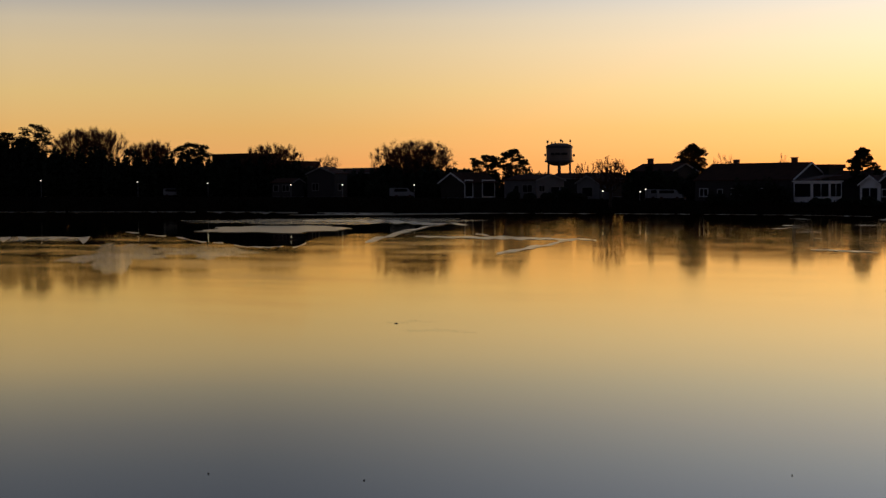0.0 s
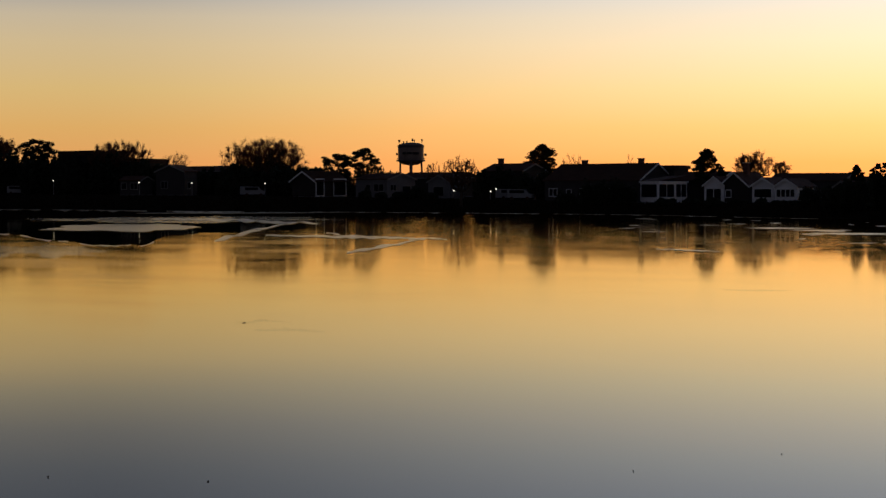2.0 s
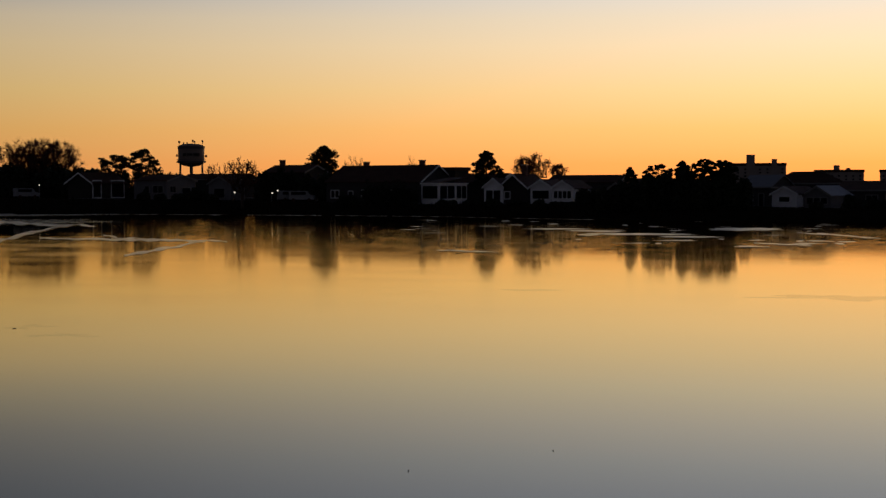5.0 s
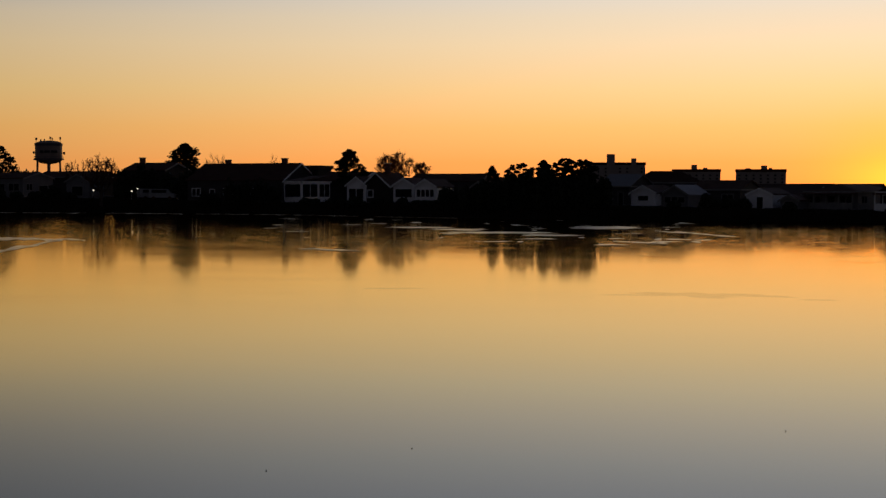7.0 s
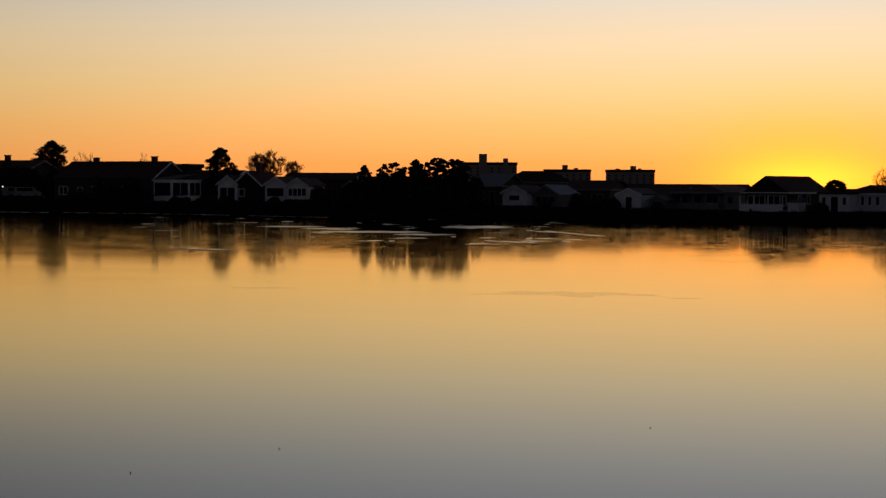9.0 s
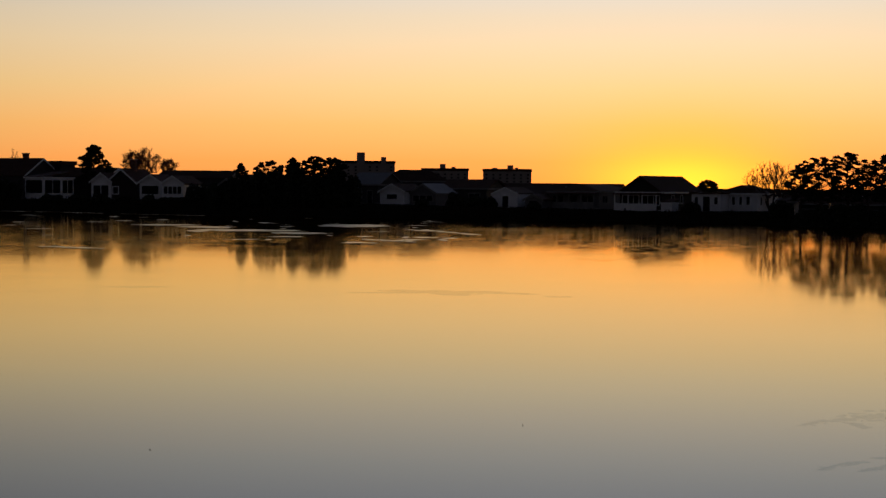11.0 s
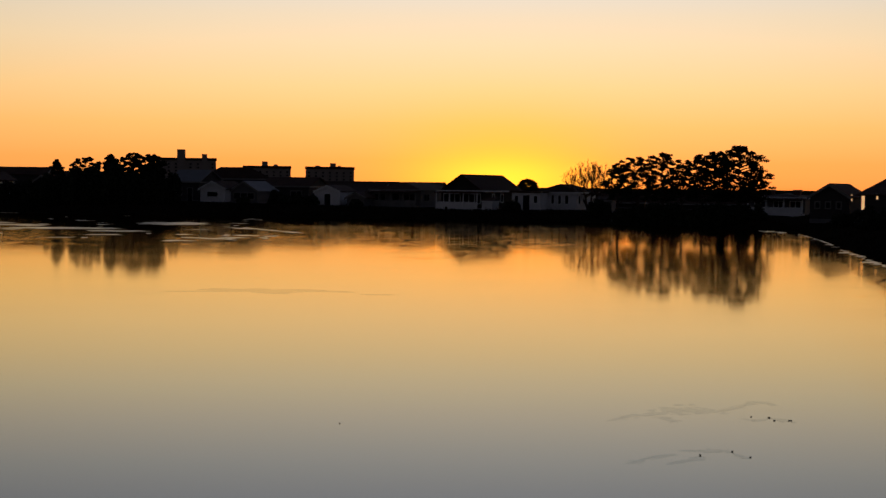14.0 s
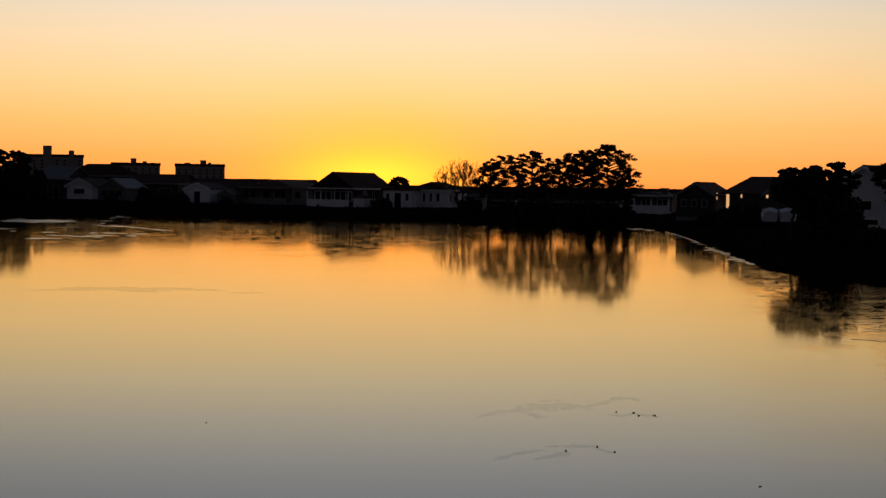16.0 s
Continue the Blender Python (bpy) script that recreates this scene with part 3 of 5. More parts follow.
# marsh grass along the bank
def bank_grass(b0, b1, count, tall, seed, deep=10):
    rng = np.random.default_rng(seed)
    s = Shape()
    for _ in range(count):
        b = rng.uniform(b0, b1)
        d = shore(b) + 0.3 + deep * rng.random() ** 2
        p = spot(b, d)
        h = tall * (0.4 + 0.8 * rng.random()) * (0.7 + 0.6 * noise.noise((b * 2, d * 0.1, 4)))
        lean = Vector((rng.normal(0, 0.2), rng.normal(0, 0.2), 1)) * h
        side = Vector((math.cos(rng.random() * 6.28), math.sin(rng.random() * 6.28), 0)) * min(0.16, 0.22 * h)
        s.add([p - side, p + side, p + side * 0.3 + lean * 0.7, p + lean, p - side * 0.6 + lean * 0.5], [(0, 1, 2, 3, 4)])
    me = bpy.data.meshes.new("bank_grass")
    me.from_pydata(s.v, [], s.f)
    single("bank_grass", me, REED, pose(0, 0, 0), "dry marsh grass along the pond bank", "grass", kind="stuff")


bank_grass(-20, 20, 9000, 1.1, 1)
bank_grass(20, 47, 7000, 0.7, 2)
# grass spread far back here, added to darken the ground behind the bank
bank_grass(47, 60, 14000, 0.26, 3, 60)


# ---------------------------------------------------------------- plants
def leaf_cloud(name, centres, sizes, parent, mat, rng, flat=0.6):
    """Many small leaves or needle tufts, each a bent pair of faces."""
    n = len(centres)
    u = rng.normal(size=(n, 3))
    u[:, 2] *= flat
    u /= np.linalg.norm(u, axis=1)[:, None]
    w = np.cross(u, rng.normal(size=(n, 3)))
    w /= np.linalg.norm(w, axis=1)[:, None]
    k = np.cross(u, w)
    a, b = sizes[:, None] * 0.5, sizes[:, None] * 0.32
    v = np.stack([centres - u * a, centres + w * b + k * b * 0.4, centres + u * a, centres - w * b + k * b * 0.4], 1).reshape(-1, 3)
    idx = np.arange(n) * 4
    faces = np.concatenate([np.stack([idx, idx + 1, idx + 2], 1), np.stack([idx, idx + 2, idx + 3], 1)])
    me = bpy.data.meshes.new(name)
    me.from_pydata(v.tolist(), [], faces.tolist())
    return tagged(part(name, me, mat, parent), kind="stuff")


def pine(b, d, top, width, crown_low, clumps, seed, form="umbrella", label="", tuft=0.34, per=110, lean=0.0, size=1.0, flat=0.36):
    """A coastal pine: trunk, limbs, and flat clumps of needles with gaps between them."""
    rng = np.random.default_rng(seed)
    base = spot(b, d)
    h = top - base.z
    low = crown_low - base.z
    root = thing("pine_tree", Matrix.Translation(base - Vector((0, 0, 0.1))), label or "dark coastal pine with flat needle clumps", "tree", "pines round the pond")
    wood = Shape()
    spine = [Vector((lean * (i / 6) ** 1.5 * h + rng.normal(0, 0.02 * h) * (i > 0), rng.normal(0, 0.02 * h) * (i > 0), h * 0.93 * i / 6)) for i in range(7)]
    r0 = 0.017 * h + 0.05
    for i in range(6):
        wood.tube(spine[i], spine[i + 1], r0 * (1 - i / 6.5), r0 * (1 - (i + 1) / 6.5), 7)
    part("trunk", wood, BARK, root)
    pts, sizes = [], []
    limbs = Shape()
    clumps = int(clumps * 1.5)
    for c in range(clumps):
        f = (c + 0.5) / clumps
        z = low + (h - low) * f
        if form == "umbrella":
            reach = 0.5 * width * (0.78 + 0.32 * math.sin(math.pi * f)) * (1 if f < 0.85 else 0.75)
        elif form == "cone":
            reach = 0.5 * width * (1.05 - 0.85 * f)
        else:
            reach = 0.5 * width * math.sqrt(max(0.05, 1 - (2 * f - 0.9) ** 2))
        a = 2.4 * c + rng.normal(0, 0.5)
        r = reach * (0.45 + 0.55 * rng.random()) * ((0.25 if form == "cone" else 0.6) if f > 0.93 else 1)
        stem = spine[min(5, int(f * 5.9))].lerp(spine[min(6, int(f * 5.9) + 1)], 0.5)
        cx, cy = stem.x * (z / max(stem.z, 0.1)) ** 0.5 + r * math.cos(a), stem.y + r * math.sin(a)
        centre = Vector((cx, cy, z - 0.04 * h))
        limbs.tube(Vector((stem.x, stem.y, max(low * 0.8, z - 0.07 * h - (0.1 if flat < 0.3 else 0.15) * r))), centre, 0.03 + 0.003 * h, 0.015, 5)
        rx = 0.74 * size * (0.085 * h + 0.14 * width) * (0.65 + 0.55 * rng.random()) * (0.7 if f > 0.85 else 1)
        rz = rx * (flat + 0.16 * rng.random())
        n = int(per * (0.7 + 0.6 * rng.random()))
        q = rng.normal(size=(n, 3))
        q /= np.linalg.norm(q, axis=1)[:, None]
        q *= rng.random((n, 1)) ** 0.4
        q[:, 2] = np.where(q[:, 2] < 0, q[:, 2] * 0.5, q[:, 2])
        pts.append(q * np.array([rx, rx, rz]) + np.array(centre))
        sizes.append(tuft * (0.7 + 0.7 * rng.random(n)))
    tagged(part("limb_work", limbs, BARK, root), kind="stuff")
    leaf_cloud("crown", np.concatenate(pts), np.concatenate(sizes), root, NEEDLE, rng)
    return root


def shrub(b, d, top, width, seed, label, name="evergreen_shrub", category="shrub", leaves=1500, leaf=0.42, deep=None, low=0.0, mat=None):
    """A dense evergreen: short stems and an uneven mass of leaves down to the ground."""
    rng = np.random.default_rng(seed)
    base = spot(b, d)
    h = top - base.z
    root = thing(name, Matrix.Translation(base - Vector((0, 0, 0.08))) @ pose(0, 0, 0, 0, 0, -b), label, category, "evergreens round the pond")
    stems = Shape()
    lobes = []
    k = max(9, int(width * 2.4))
    for i in range(k):
        x = (i + 0.5) / k - 0.5
        tall = h * (0.56 + 0.44 * rng.random()) * (1 - 1.1 * max(0, abs(x) - 0.3))
        lobes.append((x * width * 0.9, rng.normal(0, 0.12) * (deep or width * 0.5), tall))
        stems.tube((x * width * 0.5, 0, 0), (x * width * 0.9, 0, tall * 0.8), 0.05 + 0.008 * h, 0.02, 5)
    part("stems", stems, BARK, root)
    pts = []
    for x, y, tall in lobes:
        n = leaves // k
        q = rng.normal(size=(n, 3))
        q /= np.linalg.norm(q, axis=1)[:, None]
        q *= rng.random((n, 1)) ** 0.33
        rx = width / k * 1.8
        pts.append(q * np.array([rx, (deep or width * 0.5) * 0.5, tall * (0.5 - low / 2)]) + np.array([x, y, tall * (0.5 + low / 2)]))
    pts = np.concatenate(pts)
    leaf_cloud("crown", pts, leaf * (0.6 + 0.8 * rng.random(len(pts))), root, mat or LEAF, rng, 1.0)
    return root


def bare_tree(b, d, top, width, seed, label="leafless tree with fine red-brown twigs", low=0.35, points=420, upright=0.3, stems=1, clump=0.0, twig=0.035, twigs=4):
    """A leafless tree: branches that reach from the trunk to points all through the crown, and end in twigs."""
    rng = np.random.default_rng(seed)
    base = spot(b, d)
    h = top - base.z
    root = thing("bare_tree", Matrix.Translation(base - Vector((0, 0, 0.1))), label, "tree", "bare trees round the pond")
    q = rng.normal(size=(points, 3))
    q /= np.linalg.norm(q, axis=1)[:, None]
    q *= rng.random((points, 1)) ** 0.38
    q *= (1 + 0.14 * np.sin(5 * np.arctan2(q[:, 1], q[:, 0]) + seed))[:, None]
    z0 = h * low
    q = q * np.array([0.47 * width, 0.47 * width, (h - z0) * 0.47]) + np.array([0, 0, z0 + (h - z0) * 0.47])
    nodes, up_of, count = [], [], []

    def put(p, parent):
        nodes.append(np.array(p, float))
        up_of.append(parent)
        count.append(0)
        return len(nodes) - 1

    for k in range(stems):
        a = 6.28 * k / stems + rng.random()
        spread = 0.12 * width if stems > 1 else 0.0
        last = -1
        for i in range(6):
            f = i / 5
            last = put((spread * (0.3 + f) * math.cos(a) + rng.normal(0, 0.02 * h) * f, spread * (0.3 + f) * math.sin(a) + rng.normal(0, 0.02 * h) * f, (z0 + 0.25 * (h - z0)) * f), last)
    first = len(nodes)
    for p in q[np.argsort(np.linalg.norm(q - np.array([0, 0, z0]), axis=1))]:
        old = np.array(nodes)
        gap = p - old
        cost = np.linalg.norm(gap, axis=1) + (1.2 + upright) * np.maximum(0, 0.15 * h * 0.5 - gap[:, 2]) + 0.4 * (old[:, 2] < z0 * 0.6) * h
        n = int(np.argmin(cost))
        bend = rng.normal(0, 0.06 * np.linalg.norm(p - nodes[n]), 3)
        put(p, put((p + nodes[n]) / 2 + bend, n))
    for n in range(len(nodes) - 1, -1, -1):
        count[n] += 1
        if up_of[n] >= 0:
            count[up_of[n]] += count[n]
    wood, fine = Shape(), Shape()
    for n in range(len(nodes)):
        if up_of[n] < 0:
            continue
        r1, r0 = [min(0.03 * h, twig * 0.75 * count[k] ** 0.42) for k in (n, up_of[n])]
        (wood if count[n] > 25 else fine).tube(nodes[up_of[n]], nodes[n], r0, r1, 6 if count[n] > 25 else 3)
    tips = [n for n in range(first, len(nodes)) if count[n] < 3]
    reach = 0.07 * h
    for n in tips:
        out = nodes[n] - np.array([0, 0, z0])
        out /= np.linalg.norm(out) + 1e-6
        for _ in range(twigs):
            way = out * 0.6 + rng.normal(0, 0.55, 3) + np.array([0, 0, upright])
            fine.tube(nodes[n], nodes[n] + way / np.linalg.norm(way) * reach * (0.5 + rng.random()), twig * 0.7, twig * 0.3, 3)
    part("trunk", wood, BARK, root)
    me = bpy.data.meshes.new("twigwork")
    me.from_pydata(fine.v, [], fine.f)
    tagged(part("twigwork", me, TWIG, root), kind="stuff")
    if clump:
        e = np.array([nodes[n] for n in tips])
        e = np.repeat(e, 6, 0) + rng.normal(0, clump, (len(e) * 6, 3))
        leaf_cloud("dry_leaves", e, 0.2 + 0.16 * rng.random(len(e)), root, TWIG, rng)
    return root


# pines: bearing, distance, top, width, lowest clumps, clumps
for i, (b, d, top, w, low, k, form) in enumerate([
        (40.55, 195, 7.9, 4.4, 3.5, 36, "umbrella"), (41.2, 193, 8.7, 5.0, 3.5, 44, "umbrella"), (42.15, 193, 9.2, 5.2, 3.5, 54, "umbrella"), (42.9, 194, 8.4, 4.4, 3.5, 36, "umbrella"),
        (43.6, 191, 9.0, 4.8, 3.5, 50, "umbrella"), (44.9, 190.5, 10.1, 6.2, 3.5, 92, "umbrella"), (44.2, 192, 9.4, 4.8, 3.5, 44, "umbrella"), (45.5, 191, 7.4, 4.2, 3.5, 22, "umbrella")]):
    pine(b, d, top, w, low, k, 11 + i, form, "tall black-green pine with separate flat needle clumps at the water", tuft=0.24, per=76, size=0.57, flat=0.4)
for i, (b, d, top, w, low, k, form, s) in enumerate([
        (2.57, 321.6, 13.0, 6.4, 9.0, 20, "umbrella", 0.75), (1.6, 324, 11.9, 5.6, 9.5, 16, "umbrella", 0.85), (9.08, 323, 13.8, 6.6, 6.6, 48, "round", 0.9), (15.05, 285, 11.8, 8.2, 5.2, 40, "cone", 0.55),
        (-9.05, 386, 16.6, 7.6, 12.6, 26, "umbrella", 0.8), (-14.6, 405.9, 22.3, 9.0, 15, 26, "umbrella", 0.75), (-15.6, 404, 20.0, 9.0, 13, 26, "umbrella", 0.85)]):
    pine(b, d, top, w, low, k, 41 + i, form, "dark pine standing among the houses behind the bank", tuft=0.36, per=120, size=s, flat=0.45)
for i, (b, d, top, w, low, k, form, s) in enumerate([
        (20.3, 236, 8.0, 3.2, 4.5, 34, "cone", 0.5), (21.3, 233, 8.4, 4.4, 5.0, 34, "umbrella", 0.5), (22.2, 231, 8.8, 3.8, 5.0, 44, "cone", 0.55), (22.95, 230, 9.1, 3.6, 5.4, 44, "umbrella", 0.5),
        (23.6, 229, 8.9, 4.4, 5.4, 50, "umbrella", 0.5), (37.27, 261, 6.0, 4.0, 3.6, 26, "round", 0.8), (52.1, 118, 6.6, 4.4, 3.2, 36, "round", 0.65), (51.5, 117, 6.4, 3.0, 4.3, 26, "umbrella", 0.6),
        (52.9, 119, 6.9, 3.2, 3.0, 28, "umbrella", 0.6), (55.3, 135, 8.3, 4.6, 4.0, 34, "umbrella", 0.6)]):
    pine(b, d, top, w, low, k, 48 + i, form, "low dark pine rising from the shrubs on the bank", tuft=0.34 if d > 250 else 0.27, per=110, size=s * 1.1, flat=0.42)

# evergreen masses
row = [(-15.9, 403, 19.6, 9), (-14.9, 403, 18.6, 8), (-16.6, 400, 18.0, 12), (-15.2, 401, 18.4, 11), (-13.9, 400, 17.4, 10), (-12.7, 399, 16.6, 12), (-11.4, 395, 15.8, 12), (-10.1, 389, 15.0, 12), (-8.9, 383, 14.4, 11), (-7.6, 376, 13.8, 12),
       (-6.4, 370, 13.6, 12), (-5.2, 366, 11.6, 9), (-4.0, 372, 9.8, 10), (-2.8, 362, 9.6, 10), (-1.7, 340, 9.4, 9), (-0.5, 338, 9.3, 9), (0.9, 335, 9.3, 8)]
for i, (b, d, top, w) in enumerate(row):
    shrub(b, d, top, w, 101 + i, "tall dark evergreen forming a thick belt behind the bank", "evergreen_tree", "tree", 7500, 0.95, 8)
for i, (b, d, top, w) in enumerate([(1.5, 336, 10.6, 8), (2.8, 336, 10.7, 8), (9.4, 300, 8.8, 5.5), (3.6, 338, 9.2, 4), (7.0, 303, 8.6, 4), (7.7, 303, 9.6, 4.4), (8.4, 300, 8.2, 4)]):
    shrub(b, d, top, w, 131 + i, "dark evergreen shrub between the houses", leaves=2400, leaf=0.65, deep=5)
# low ones from 13.6 to 18.3 and at 28.05 are added to darken walls
for i, (b, d, top, w) in enumerate([(10.0, 277, 4.6, 3.4), (10.9, 275, 6.6, 4.2), (11.6, 274, 7.0, 4.6), (12.2, 273, 6.4, 3.2), (13.6, 266, 3.0, 3.0), (14.6, 262, 2.9, 3.2), (16.2, 256, 2.8, 3.0), (17.7, 249, 2.6, 2.6), (18.3, 246, 2.6, 2.6), (15.3, 255, 3.2, 2.6), (17.0, 248, 3.1, 1.6), (3.9, 304, 4.2, 2.6), (2.6, 307, 4.9, 2.2), (3.2, 306, 3.9, 2.0), (4.5, 302, 5.2, 2.8),
                                     (5.0, 298, 4.4, 2.6), (-2.4, 330, 7.0, 5.0), (18.75, 249, 4.9, 3.4), (28.05, 231, 3.9, 1.6), (26.9, 226, 2.8, 1.6), (28.6, 226, 3.4, 3.4), (29.3, 226, 3.2, 2.4), (31.0, 219, 2.6, 1.6), (36.7, 213, 3.0, 2.0), (34.6, 221, 2.6, 2.2)]):
    shrub(b, d, top, w, 221 + i, "dark shrub in front of a house on the bank", leaves=1300, leaf=0.42, deep=2.4)
for i, (b, d, top, w) in enumerate([(-2.1, 345, 10.6, 8.0), (-0.9, 346, 11.6, 9.0), (0.4, 345, 10.4, 7.0)]):
    shrub(b, d, top, w, 241 + i, "dark evergreen under a spreading bare tree", "evergreen_tree", "tree", 5200, 0.8, 5)
for i, (b, d, top, w) in enumerate([(20.2, 232, 6.8, 3.6), (20.9, 231, 7.2, 3.4), (21.6, 230, 7.4, 3.6), (22.3, 229, 7.9, 3.8), (23.0, 228.5, 8.2, 3.8), (23.7, 228, 8.5, 3.4), (24.3, 227, 6.6, 2.4), (19.5, 234, 5.4, 3.0)]):
    shrub(b, d, top, w, 151 + i, "dark evergreen shrub reaching down to the bank", leaves=4200, leaf=0.5, deep=4)
for i, (b, d, top, w) in enumerate([(41.45, 192, 2.8, 3.2), (40.9, 191, 2.9, 3.6), (41.8, 190, 3.1, 3.8), (42.7, 189, 3.2, 3.8), (43.6, 188, 3.1, 3.8), (44.5, 187.5, 3.2, 3.6), (45.3, 188, 3.0, 3.4), (39.9, 205, 3.4, 2.6)]):
    shrub(b, d, top, w, 171 + i, "dense dark shrub under the pines at the water", leaves=2400, leaf=0.42, deep=3.4)
for i, (b, d, top, w) in enumerate([(52.25, 117, 5.0, 2.0), (52.6, 117.5, 5.6, 2.8), (53.2, 118, 5.0, 2.6), (49.4, 160, 3.2, 2.6), (50.1, 156, 3.4, 1.6), (53.6, 120, 2.6, 2.2), (48.3, 190, 3.0, 3.0), (48.7, 164, 2.6, 2.7), (49.6, 150, 2.6, 3.0), (54.6, 112, 2.5, 3.4)]):
    shrub(b, d, top, w, 191 + i, "dark rounded shrub in a waterside garden", leaves=2400, leaf=0.32, deep=2.6)

# leafless trees
bare_tree(-12.76, 409, 20.6, 19, 201, low=0.5, points=800, upright=1.1, stems=7, twig=0.032, twigs=14)
bare_tree(-10.6, 400, 17.2, 13, 202, low=0.55, points=480, upright=0.9, stems=5, twig=0.032, twigs=14)
bare_tree(-6.2, 373, 15.6, 15, 203, low=0.4, points=520, upright=0.9, stems=6, twig=0.034, twigs=14)
bare_tree(-4.2, 381, 13.2, 6.8, 204, low=0.5, points=120, upright=0.5, twig=0.035)
bare_tree(-1.05, 348, 15.6, 18.5, 205, low=0.3, points=1000, upright=0.25, stems=6, twig=0.034, twigs=16)
bare_tree(5.1, 347, 10.6, 4.4, 206, low=0.4, points=90, upright=0.8, stems=3, twig=0.035)
bare_tree(6.13, 286, 10.2, 7.2, 207, "leafless tree with knobbly clumps of dead leaves on the bank", low=0.4, points=150, upright=0.2, clump=0.38, twig=0.05, twigs=4)
bare_tree(10.2, 330, 11.4, 5.2, 208, low=0.4, points=110, upright=1.0, stems=4, twig=0.03)
bare_tree(12.3, 330, 11.2, 3.6, 209, low=0.4, points=80, upright=1.0, stems=3, twig=0.03)
bare_tree(16.7, 299, 11.4, 7.8, 210, "spreading leafless tree over the roofs", low=0.42, points=330, upright=0.1, stems=2, clump=0.16, twig=0.03, twigs=5)
bare_tree(17.7, 299, 9.5, 3.4, 211, low=0.55, points=110, upright=0.2, clump=0.2, twig=0.04)
bare_tree(39.55, 221, 8.2, 8.6, 212, "spreading leafless tree beside the house, orange in the glow", low=0.3, points=480, upright=0.3, stems=4, twig=0.018, twigs=6)


# ---------------------------------------------------------------- houses
dim_trimmed = set()  # houses in shade, whose trim takes the darkened copy


def trim_of(house):
    return SHADED_TRIM if house.name in dim_trimmed else TRIM


def window(parent, wall_x, along, u0, u1, z0, z1, n, lit=False, t=0.14):
    """A framed window of n panes. along 0: in the front wall; 1: in the right wall."""
    def put(s, a0, a1, o0, o1, c0, c1):
        return s.box(wall_x + a0, wall_x + a1, -o1, -o0, c0, c1) if along == 0 else s.box(o0, o1, a0, a1, c0, c1)
    s = Shape()
    put(s, u0, u1, 0, 0.07, z1 - t, z1)
    put(s, u0, u1, 0, 0.09, z0, z0 + t)
    for i in range(n + 1):
        c = u0 + t / 2 + (u1 - u0 - t) * i / n
        put(s, c - t / 2, c + t / 2, 0, 0.068, z0 + t, z1 - t)
    f = part("window", s, trim_of(parent), parent)
    for i in range(n):
        a = u0 + t + (u1 - u0 - t) * i / n
        part("pane", put(Shape(), a, u0 + (u1 - u0 - t) * (i + 1) / n, 0.004, 0.03, z0 + t, z1 - t), GAP_GLOW if lit else GLASS, f)
    return f


def door(parent, wall_x, along, u0, u1, z1, mat=None):
    def put(s, a0, a1, o0, o1, c0, c1):
        return s.box(wall_x + a0, wall_x + a1, -o1, -o0, c0, c1) if along == 0 else s.box(o0, o1, a0, a1, c0, c1)
    leaf = part("door", put(Shape(), u0 + 0.1, u1 - 0.1, 0.004, 0.05, 0.05, z1 - 0.1), mat or GLASS, parent, "dark door")
    s = Shape()
    put(s, u0, u0 + 0.1, 0, 0.08, 0, z1)
    put(s, u1 - 0.1, u1, 0, 0.08, 0, z1)
    put(s, u0 + 0.1, u1 - 0.1, 0, 0.08, z1 - 0.1, z1)
    part("door_frame", s, trim_of(parent), leaf)
    part("handle", put(Shape(), u1 - 0.22, u1 - 0.17, 0.05, 0.1, 0.95, 1.1), POLE, leaf)


